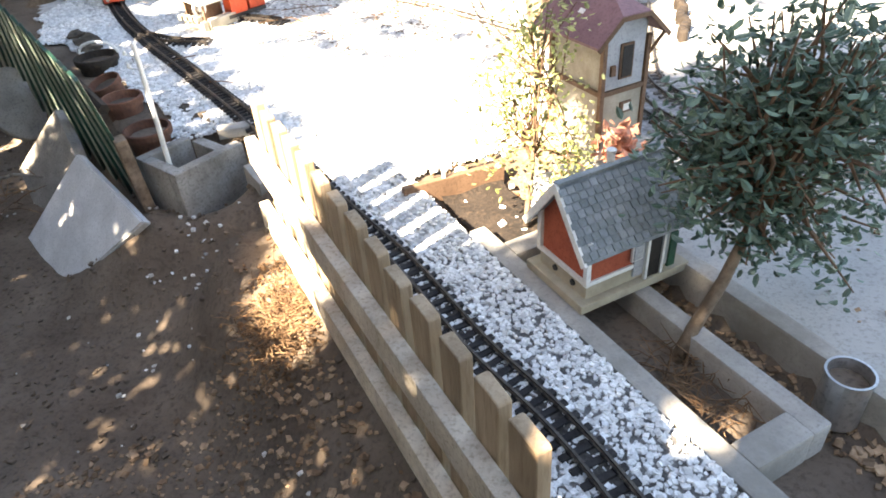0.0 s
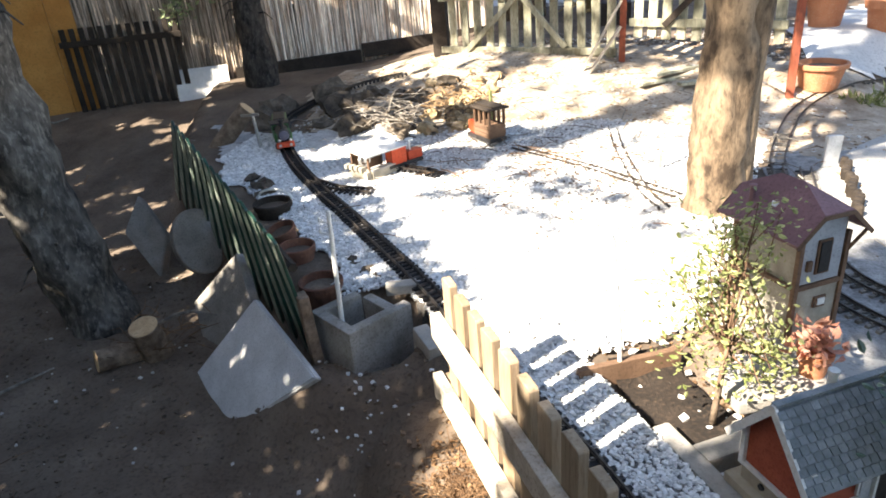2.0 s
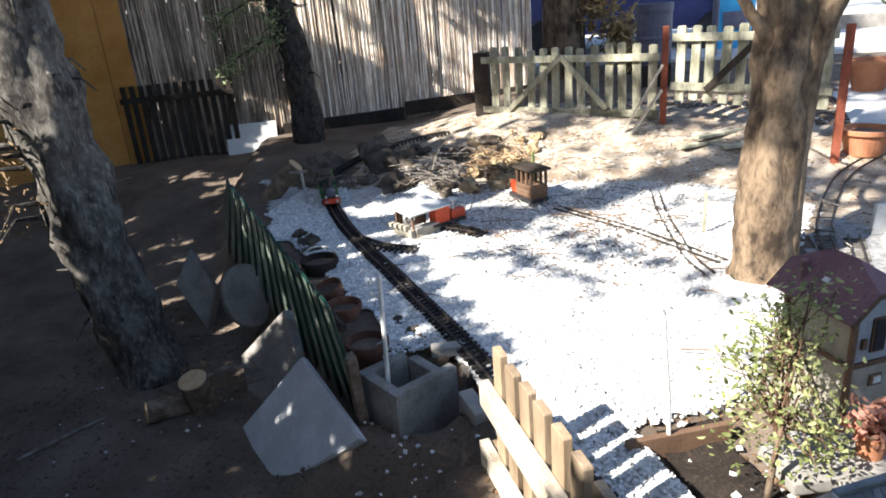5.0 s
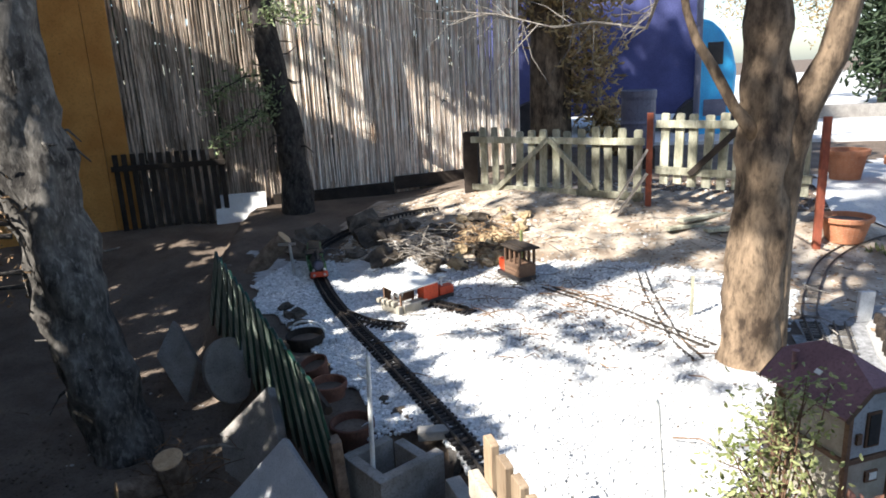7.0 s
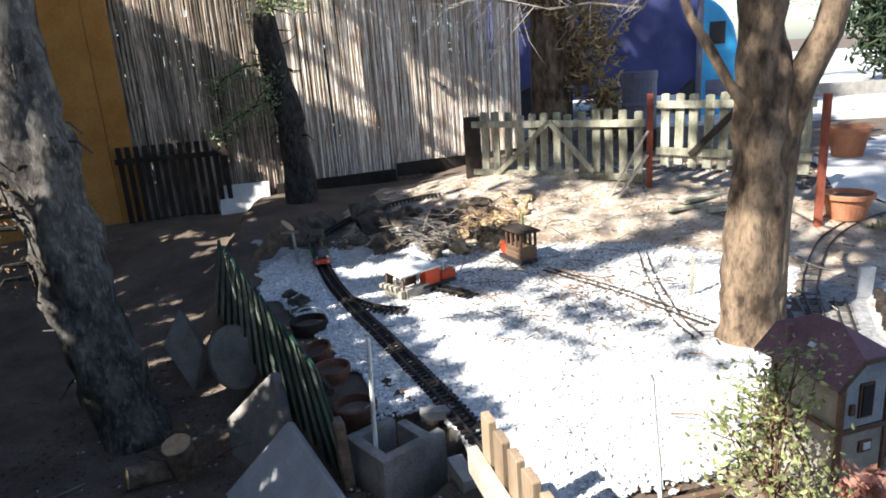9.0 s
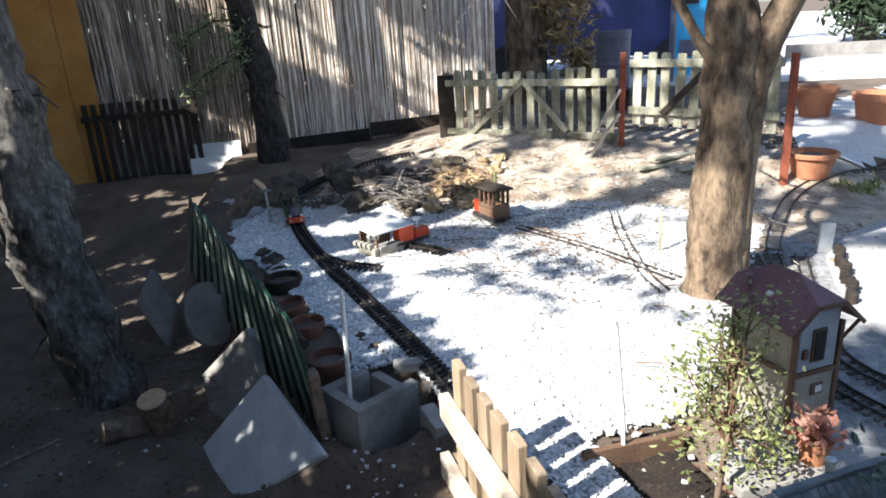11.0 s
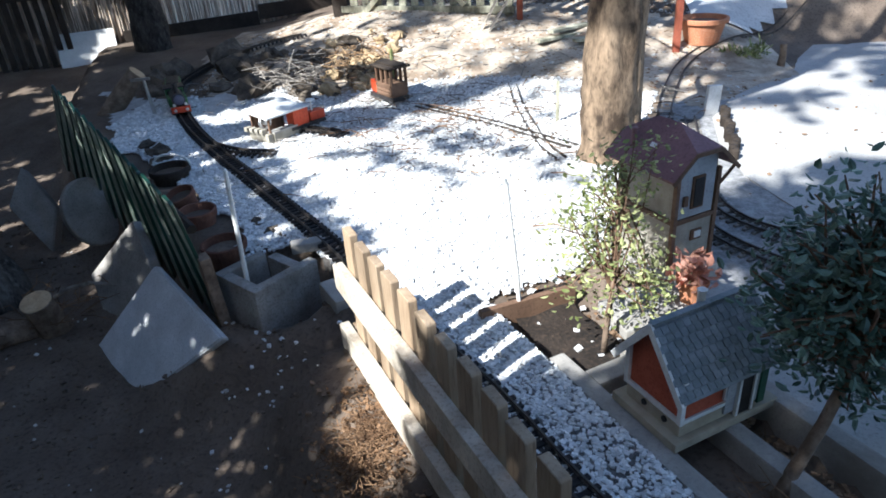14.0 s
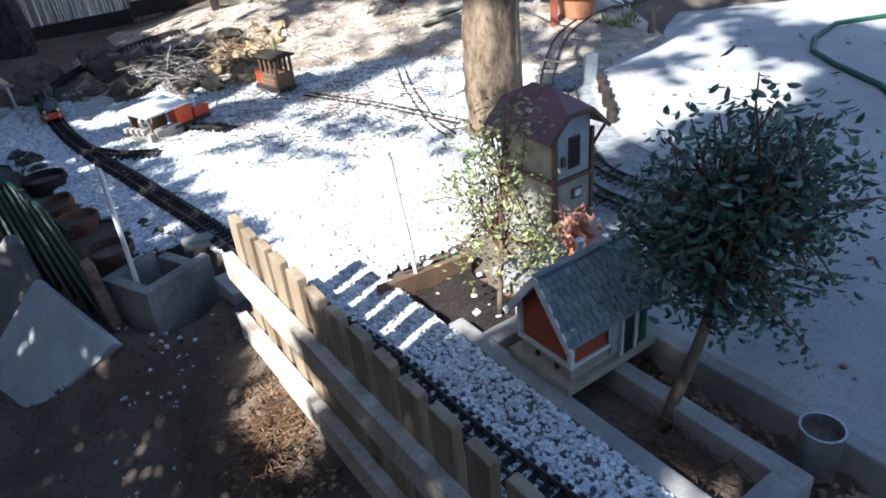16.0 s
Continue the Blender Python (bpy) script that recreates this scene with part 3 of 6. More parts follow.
def build_reeds():
    d = (R1 - R0)
    L = d.length
    d.normalize()
    ang = math.degrees(math.atan2(d.y, d.x))
    rnd = random.Random(5)
    wall = tagged(new("wall_back"), "tall brown reed screen fence closing the garden", "wall", kind="structure")
    x, stretches = -0.5, (([], []), ([], []))
    while x < L:
        # reeds beyond 1.9 m get the colour darkened for shade
        verts, faces = stretches[x > 1.9]
        r = rnd.uniform(0.0042, 0.0085)
        h = 2.15 + rnd.uniform(-0.12, 0.2)
        lean, off = rnd.uniform(-0.04, 0.04), rnd.uniform(-0.014, 0.014)
        foot = -0.35 + 0.45 * (1 - x / L)
        k = len(verts)
        for z, lx in ((foot, 0.0), (h, lean)):
            for q in range(5):
                w = 2 * math.pi * q / 5
                c = R0 + d * (x + lx + r * math.cos(w)) + Vector((-d.y, d.x)) * (off + r * math.sin(w))
                verts.append((c.x, c.y, z))
        faces += [(k + q, k + (q + 1) % 5, k + 5 + (q + 1) % 5, k + 5 + q) for q in range(5)]
        x += r * rnd.uniform(0.55, 1.15)
    sheet("reeds", *stretches[0], M["reed"], wall)
    sheet("reeds", *stretches[1], M["shaded_reed"], wall, "older dark brown reeds")
    a, b = R0 - d * 0.45, R0 + d * 2.0
    for p, q in ((a, a.lerp(b, 0.52)), (a.lerp(b, 0.525), b)):
        m = (p + q) / 2 + Vector((-d.y, d.x)) * 0.06
        part("base_board", box(((q - p).length, 0.03, 0.13), (0, 0, 0), 0.004), M["dark_wood"], wall, "dark horizontal board at the foot", m=pose(m.x, m.y, ground_z(m.x, m.y) + 0.045, 0, 1.5, ang))
    return L, ang, d


RL, RANG, RD = build_reeds()


def reed_at(u, off=0.0, z=0.0):
    """A place along the reed screen, `off` metres in front of it."""
    p = R0 + RD * u + Vector((-RD.y, RD.x)) * off
    return Vector((p.x, p.y, z))


# ---- trees ----
def build_trunk(name, label, path, radii, material, limbs=(), seg=16, category="tree", rough=0.36):
    base = thing(name, Matrix.Translation(path[0]), label, category)
    o = -Vector(path[0])
    pts = [Vector(p) + o for p in path]
    dense, rr = [], []
    for (a, b), (ra, rb) in zip(zip(pts, pts[1:]), zip(radii, radii[1:])):
        for k in range(6):
            dense.append(a.lerp(b, k / 6))
            rr.append(ra + (rb - ra) * k / 6)
    dense.append(pts[-1]); rr.append(radii[-1])
    part("trunk", tube(dense, rr, seg, rough=rough, seed=len(name)), material, base, smooth=True)
    for lp, lr in limbs:
        part("limb" if max(lr) > 0.012 else "twig", tube([Vector(p) + o for p in lp], lr, 10 if max(lr) > 0.012 else 5, rough=0.2), material, base, smooth=True)
    return base


def leaves(centres, count, size, spread, rnd, aspect=0.45, bend=0.25, flat=0.6):
    """Many small pointed leaves round centres; each has four corners and a fold."""
    verts, faces = [], []
    for _ in range(count):
        c, s = rnd.choice(centres)
        p = Vector(c) + Vector((rnd.gauss(0, 1), rnd.gauss(0, 1), rnd.gauss(0, 1))) * (s * spread)
        a = Vector((rnd.gauss(0, 1), rnd.gauss(0, 1), rnd.gauss(0, flat))).normalized()
        b = a.cross(Vector((rnd.gauss(0, 0.5), rnd.gauss(0, 0.5), 1))).normalized()
        up = a.cross(b)
        l = size * rnd.uniform(0.6, 1.3)
        w = l * aspect
        k = len(verts)
        dip = up * l * bend
        verts += [tuple(p), tuple(p + a * l * 0.28 + b * w * 0.44 + dip * 0.25), tuple(p + a * l * 0.68 + b * w * 0.42 + dip * 0.1), tuple(p + a * l - dip * 0.5),
                  tuple(p + a * l * 0.68 - b * w * 0.42 + dip * 0.1), tuple(p + a * l * 0.28 - b * w * 0.44 + dip * 0.25)]
        faces += [(k, k + 1, k + 2, k + 3), (k, k + 3, k + 4, k + 5)]
    return verts, faces


tr = build_trunk("garden_tree", "large tree with a thick sunlit forked trunk rooted in gravel", [(0.32, 2.9, -0.1), (0.318, 2.9, 0.06), (0.325, 2.9, 0.5), (0.335, 2.9, 0.8), (0.335, 2.9, 1.0), (0.325, 2.9, 1.2), (0.315, 2.9, 1.42), (0.3, 2.92, 2.2), (0.2, 2.95, 3.4)],
    [0.15, 0.118, 0.098, 0.096, 0.092, 0.082, 0.08, 0.07, 0.05], M["bark"],
    [([(0.4, 2.94, -0.1), (0.395, 2.94, 0.06), (0.4, 2.935, 0.5), (0.41, 2.925, 0.84), (0.455, 2.9, 1.03), (0.535, 2.89, 1.21), (0.57, 2.89, 1.4), (0.66, 2.9, 2.0), (0.8, 2.9, 3.2)], [0.105, 0.085, 0.07, 0.066, 0.06, 0.05, 0.047, 0.042, 0.03]),
     ([(0.3, 2.86, 0.92), (0.25, 2.85, 0.99), (0.21, 2.85, 1.042), (0.128, 2.85, 1.19), (0.064, 2.85, 1.295), (0.026, 2.85, 1.398), (-0.03, 2.8, 1.7), (-0.1, 2.75, 2.3)], [0.03, 0.026, 0.021, 0.019, 0.017, 0.015, 0.013, 0.01])], 22, rough=0.38)


def stubs(a, b, n, seed, reach=0.16, side=None):
    """Short dead twigs along a trunk from a to b."""
    rnd, out = random.Random(seed), []
    a, b = Vector(a), Vector(b)
    for k in range(n):
        p = a.lerp(b, rnd.random())
        w = rnd.uniform(0, 6.283) if side is None else side + rnd.uniform(-0.9, 0.9)
        d = Vector((math.cos(w), math.sin(w), rnd.uniform(-0.5, 0.25)))
        l = reach * rnd.uniform(0.5, 1.3)
        out.append(([p, p + d * (0.1 + l * 0.5) + Vector((0, 0, -0.02)), p + d * (0.1 + l) + Vector((0, 0, rnd.uniform(-0.12, 0.02)))], [0.01, 0.006, 0.003]))
    return out


tl = build_trunk("spruce_tree", "dark spruce with rough lichen-spotted trunk on the shaded path", [(-2.28, 2.26, -0.45), (-2.29, 2.26, -0.3), (-2.35, 2.25, -0.06), (-2.42, 2.25, 0.36), (-2.46, 2.25, 0.74), (-2.49, 2.25, 1.15), (-2.5, 2.25, 1.6), (-2.55, 2.25, 2.4)], [0.16, 0.128, 0.135, 0.142, 0.142, 0.135, 0.125, 0.1], M["spruce_bark"], stubs((-2.36, 2.25, 0.0), (-2.5, 2.25, 1.5), 16, 3, 0.1) + [([(-2.5, 2.2, 0.72), (-2.68, 2.12, 0.76), (-2.85, 2.0, 0.7)], [0.03, 0.024, 0.015])], 24, rough=0.42)
tm = build_trunk("thin_spruce", "slim dark spruce trunk in front of the reed screen", [(-3.0, 5.4, -0.25), (-3.0, 5.4, 0.0), (-3.03, 5.4, 0.8), (-3.13, 5.38, 1.5), (-3.2, 5.38, 2.6)], [0.19, 0.15, 0.12, 0.1, 0.08], M["bark_dark"], stubs((-3.03, 5.4, 0.5), (-3.15, 5.38, 1.9), 22, 5, 0.2))


# ---- gate fences ----
def build_picket_panel(name, label, a, b, foot, top, n, brace, material="gate", width=0.06, rails=(0.85, 0.2)):
    a, b = Vector(a), Vector(b)
    d = b - a
    L = d.length
    base = thing(name, pose(a.x, a.y, 0, 0, 0, math.degrees(math.atan2(d.y, d.x))), label, "fence")
    rnd = random.Random(n)
    H = top - foot
    for i in range(n):
        x = (i + 0.5) * L / n
        h = H * rnd.uniform(0.97, 1.03)
        p = part("picket", prism([(-width / 2, 0), (width / 2, 0), (width / 2, h - 0.01), (width / 2 - 0.01, h), (-width / 2 + 0.01, h), (-width / 2, h - 0.01)], 0.016, bevel=0.002), M[material], base)
        p.matrix_basis = pose(x, 0, foot + rnd.uniform(-0.015, 0.01), 0, rnd.uniform(-1.5, 1.5), 0)
    for r in rails:
        part("rail", box((L, 0.025, 0.05), (L / 2, -0.0225, foot + H * r), 0.003), M[material], base)
    for x0, z0, x1, z1 in brace:
        v = Vector((x1 - x0, 0, z1 - z0))
        part("brace", box((v.length, 0.02, 0.04), (0, 0, 0), 0.002), M["dark_wood" if name == "garden_gate" else material], base, m=pose((x0 + x1) / 2, -0.0465, (z0 + z1) / 2, 0, -math.degrees(math.atan2(v.z, v.x)), 0))
    return base


build_picket_panel("low_fence", "weathered grey-green picket fence with diagonal brace at the garden's end", (-1.45, 5.46), (-0.06, 4.98), 0.2, 0.79, 14, [(0.25, 0.28, 0.75, 0.72), (0.75, 0.72, 1.1, 0.35)])
build_picket_panel("garden_gate", "weathered picket gate hung between two rust-red posts", (0.02, 4.91), (0.88, 4.43), 0.42, 0.9, 10, [(0.25, 0.5, 0.6, 0.85)])
for p, h, zf in (((-0.035, 4.93), 0.9, 0.2), ((0.92, 4.40), 0.88, 0.1)):
    po = thing("gate_post", pose(p[0], p[1], zf - 0.05), "rust-red painted wooden gate post", "post", "gate posts")
    part("shaft", box((0.042, 0.042, h - zf + 0.05), (0, 0, (h - zf + 0.05) / 2), 0.006), M["red_post"], po)


def fence_end():
    po = thing("fence_post", pose(-1.42, 5.46, 0.12), "thick dark weathered post at the end of the picket fence", "post")
    part("shaft", box((0.12, 0.1, 0.64), (0, 0, 0.32), 0.008), M["dark_wood"], po)
    for a, b in (((-0.05, 4.85, 0.66), (-0.3, 4.8, 0.215)), ((-0.05, 4.83, 0.5), (-0.25, 4.76, 0.21))):
        a, b = Vector(a), Vector(b)
        q = (a - b).to_track_quat("X", "Z").to_matrix().to_4x4()
        q.translation = (a + b) / 2
        tagged(part("leaning_slat", box(((a - b).length, 0.03, 0.012), (0, 0, 0), 0.002), M["rail_wood"], None, m=q), "pale wooden slat leaning against the red post", "plank", "leaning slats")
    for x, y, l, r, k in ((0.35, 4.75, 0.5, 40, 0), (0.5, 4.6, 0.42, 24, 1), (0.22, 4.62, 0.36, 35, 2)):
        tagged(part("loose_plank", box((l, 0.06, 0.02), (0, 0, 0.014), 0.003), M["gate"], None, m=pose(x, y, ground_z(x, y) + 0.004, 0, 0, r)), "grey weathered plank lying before the gate", "plank", "loose planks")


fence_end()


# ---- green slatted fence ----
def build_green():
    t0, t1 = Vector((-1.075, 1.745, 0.35)), Vector((-2.03, 2.73, 0.44))
    b0, b1 = Vector((-1.045, 1.88, -0.28)), Vector((-2.40, 3.12, -0.05))
    base = thing("green_fence", Matrix.Identity(4), "leaning dark green slatted wooden fence panel", "fence")
    n = 15
    for i in range(n):
        f = i / (n - 1)
        a, b = b0.lerp(b1, f), t0.lerp(t1, f)
        up = (b - a)
        side = (t1 - t0).normalized()
        h = up.length
        zax = up.normalized()
        yax = zax.cross(side).normalized()
        xax = yax.cross(zax)
        m = Matrix(((xax.x, yax.x, zax.x, a.x), (xax.y, yax.y, zax.y, a.y), (xax.z, yax.z, zax.z, a.z), (0, 0, 0, 1)))
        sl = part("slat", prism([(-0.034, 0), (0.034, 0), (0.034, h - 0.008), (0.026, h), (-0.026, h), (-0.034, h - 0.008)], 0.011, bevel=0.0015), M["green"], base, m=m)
        sl.data.materials.append(M["pale_green"])
        # faces towards local +y take the paler streaked green
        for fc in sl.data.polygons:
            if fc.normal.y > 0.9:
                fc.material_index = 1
    for f in (0.2, 0.8):
        a, b = b0.lerp(t0, f), b1.lerp(t1, f)
        off = Vector((0.02, 0.02, 0))
        part("batten", tube([a + off, b + off], 0.016, 6), M["dark_wood"], base)


build_green()


# ---- slabs and blocks ----
def slab_from(name, label, top, left, bottom, right, thick, material, group="", seg=1):
    """A paving slab by its four corners' places."""
    c = (Vector(top) + Vector(left) + Vector(bottom) + Vector(right)) / 4
    x = (Vector(right) - Vector(bottom) + Vector(top) - Vector(left)).normalized()
    y = (Vector(left) - Vector(bottom) + Vector(top) - Vector(right))
    z = x.cross(y).normalized()
    y = z.cross(x)
    w = ((Vector(right) - Vector(bottom)).length + (Vector(top) - Vector(left)).length) / 2
    h = ((Vector(left) - Vector(bottom)).length + (Vector(top) - Vector(right)).length) / 2
    if z.z < 0:
        z, y = -z, -y
    m = Matrix(((x.x, y.x, z.x, c.x), (x.y, y.y, z.y, c.y), (x.z, y.z, z.z, c.z), (0, 0, 0, 1)))
    o = part(name, box((w, h, thick), (0, 0, -thick / 2), 0.006), M[material], None, m=m)
    return tagged(o, label, "paving slab", group)


def corner_slab(name, corners, thick, material):
    """A leaning slab by the four corners of its upper face."""
    c = [Vector(p) for p in corners]
    n = (c[1] - c[0]).cross(c[3] - c[0]).normalized()
    n = n if n.z > 0 else -n
    bm = bmesh.new()
    a, b = [bm.verts.new(p) for p in c], [bm.verts.new(p - n * thick) for p in c]
    bm.faces.new(a)
    bm.faces.new(b[::-1])
    for i in range(4):
        bm.faces.new((a[i], b[i], b[(i + 1) % 4], a[(i + 1) % 4]))
    bmesh.ops.recalc_face_normals(bm, faces=bm.faces[:])
    bmesh.ops.bevel(bm, geom=bm.edges[:], offset=0.005, segments=2, affect="EDGES")
    return part(name, bm, M[material])


# one edge of this slab is broken off aslant; its low edge is in the earth
tagged(corner_slab("paving_slab", ((-1.351, 2.008, -0.022), (-1.641, 1.943, -0.339), (-1.383, 1.668, -0.383), (-0.948, 1.617, -0.054)), 0.03, "slab"), "grey concrete paving slab leaning on others beside the green fence", "paving slab")
slab_from("worn_slab", "dirty brown paving slab leaning behind the grey one", (-1.6, 2.28, -0.02), (-1.87, 2.31, -0.26), (-1.66, 2.1, -0.42), (-1.36, 2.06, -0.13), 0.045, "slab_old")
tagged(corner_slab("small_slab", ((-2.491, 2.921, 0.027), (-2.525, 2.79, -0.13), (-2.309, 2.701, -0.34), (-2.3, 2.82, -0.155)), 0.075, "slab_old"), "thick grey concrete slab standing tilted on the shaded path", "paving slab")


def shading_crown(tree, label, cells, seed):
    """An unseen dense crown added above a trunk to dim the garden's shaded side."""
    rnd = random.Random(seed)
    o = Vector(tree.matrix_basis.translation)
    v, f = leaves([(tuple(Vector(c) - o), r) for c, r in cells], 12000, 0.18, 0.7, rnd, 0.45)
    sheet("crown", v, f, M["needle"], tree)


rc = random.Random(31)
shading_crown(tl, "", [((-2.6 + rc.uniform(-1.1, 0.9), 3.3 + rc.uniform(-0.6, 0.9), 4.2 + rc.uniform(0, 0.9)), 0.28) for _ in range(60)], 1)
shading_crown(tm, "", [((-3.5 + rc.uniform(-0.9, 0.9), 4.7 + rc.uniform(-0.5, 0.8), 4.2 + rc.uniform(0, 0.9)), 0.28) for _ in range(60)], 2)


# lower unseen clumps, added to block sky light in front of the reeds
low = []
while len(low) < 80:
    p = Vector((rc.uniform(-5.6, -2.0), rc.uniform(4.6, 6.4), rc.uniform(3.3, 4.3)))
    if p.z + 0.886 * (p.x * 0.624 + p.y * 0.782) > 5.5 and abs(p.x + 3.4) < 2.2:
        low.append((tuple(p), 0.26))
shading_crown(tm, "", low, 3)


def round_slab():
    bm = lathe([(0.0, 0.0), (0.12, 0.0), (0.126, 0.004), (0.126, 0.04), (0.12, 0.045), (0.0, 0.045)], 28)
    bm.transform(Matrix.Diagonal((1.0, 1.25, 1.0, 1.0)))
    o = part("round_slab", bm, M["slab_old"], None, m=pose(-1.98, 2.62, -0.09, 72, 0, 60))
    tagged(o, "round dark concrete slab propped against the green fence", "paving slab")


round_slab()


# ---- hollow concrete block with soil and gravel round it ----
def build_block():
    b = thing("concrete_block", pose(-0.884, 1.884, -0.17, 0, 0, 55.7), "hollow grey concrete block used as a planter", "concrete block")
    L, W, H, t = 0.25, 0.22, 0.21, 0.038
    part("side", box((L, t, H), (0, -W / 2 + t / 2, H / 2), 0.006), M["block"], b)
    part("side", box((L - 0.07, t, H), (-0.035, W / 2 - t / 2, H / 2), 0.006), M["block"], b)
    part("end", box((t, W - 2 * t, H - 0.002), (-L / 2 + t / 2, 0, H / 2), 0.005), M["block"], b)
    part("end", box((t, W - 2 * t, H - 0.012), (L / 2 - t / 2 - 0.03, 0, H / 2 - 0.006), 0.005), M["block"], b)
    part("soil", box((L - 2 * t, W - 2 * t, 0.06), (0, 0, 0.06), 0.004), M["soil"], b)
    s = part("stone_slab", box((0.11, 0.05, 0.035), (0, 0, 0.0175), 0.006), M["concrete"], None, m=pose(-0.80, 2.07, 0.0, 0, 0, 20))
    tagged(s, "small grey concrete offcut lying on gravel", "stone")
    k = part("edging_stone", box((0.13, 0.05, 0.12), (0, 0, 0), 0.006), M["concrete"], None, m=pose(-0.63, 1.77, -0.04, 0, 4, -52))
    tagged(k, "pale concrete edging stone at the track's side", "kerb stone")
    k = part("timber_stake", box((0.035, 0.055, 0.44), (0, 0, 0.22), 0.006), M["log"], None, m=pose(-1.012, 1.79, -0.3, 0, -3, 40))
    tagged(k, "short square weathered timber stake beside the block", "post")


build_block()


# ---- telegraph poles, stick, signal ----
def telegraph(x, y, z, h, lean):
    p = thing("telegraph_pole", pose(x, y, z, lean[0], lean[1], 0), "pale model telegraph pole with two crossarms", "telegraph pole", "model telegraph poles")
    part("mast", lathe([(0, 0), (0.0085, 0), (0.0072, h * 0.9), (0.0065, h), (0, h + 0.006)], 10), M["white_wood"], p)
    for k in (0.93, 0.85):
        a = part("crossarm", tube([(-0.034, 0, h * k), (-0.006, 0, h * k - 0.004), (0.006, 0, h * k - 0.004)], 0.0032, 6), M["white_wood"], p)
        part("insulator", lathe([(0, 0), (0.005, 0.0), (0.0055, 0.008), (0.003, 0.014), (0, 0.015)], 8, (-0.034, 0, h * k)), M["white_wood"], a)


telegraph(-0.935, 1.83, -0.07, 0.47, (0, 2))
st = part("garden_stick", tube([(-0.06, 1.675, -0.01), (-0.066, 1.667, 0.14), (-0.08, 1.65, 0.3), (-0.089, 1.635, 0.415), (-0.096, 1.63, 0.432)], [0.0065, 0.006, 0.0055, 0.006, 0.007], 8), M["white_wood"])
tagged(st, "thin pale stick standing upright in gravel", "stick")
sg = thing("signal_post", pose(-2.215, 3.77, -0.02, 0, -3, 0), "grey model railway signal post at the tunnel", "signal")
part("mast", lathe([(0, 0), (0.011, 0), (0.009, 0.25), (0, 0.26)], 10), M["metal"], sg)
part("arm", box((0.12, 0.012, 0.016), (-0.02, 0, 0.25), 0.003), M["metal"], sg)
tagged(part("pale_stick", tube([(-2.39, 1.6, -0.325), (-2.31, 1.75, -0.315), (-2.25, 1.9, -0.325)], [0.007, 0.006, 0.004], 6), M["twig"]), "pale peeled stick lying on the shaded path", "stick")
tagged(part("forked_twig", tube([(-1.9, 2.1, -0.23), (-1.79, 2.1, -0.171), (-1.69, 2.1, -0.145), (-1.6, 2.12, -0.17)], [0.008, 0.007, 0.006, 0.004], 6, rough=0.4), M["twig"]), "pale dead twig between cut log and leaning slab", "twig")
pg = thing("marker_peg", pose(0.14, 3.37, -0.05), "thin green wooden marker peg in the gravel", "stake")
part("shaft", box((0.016, 0.016, 0.27), (0, 0, 0.135), 0.003), M["gate"], pg)


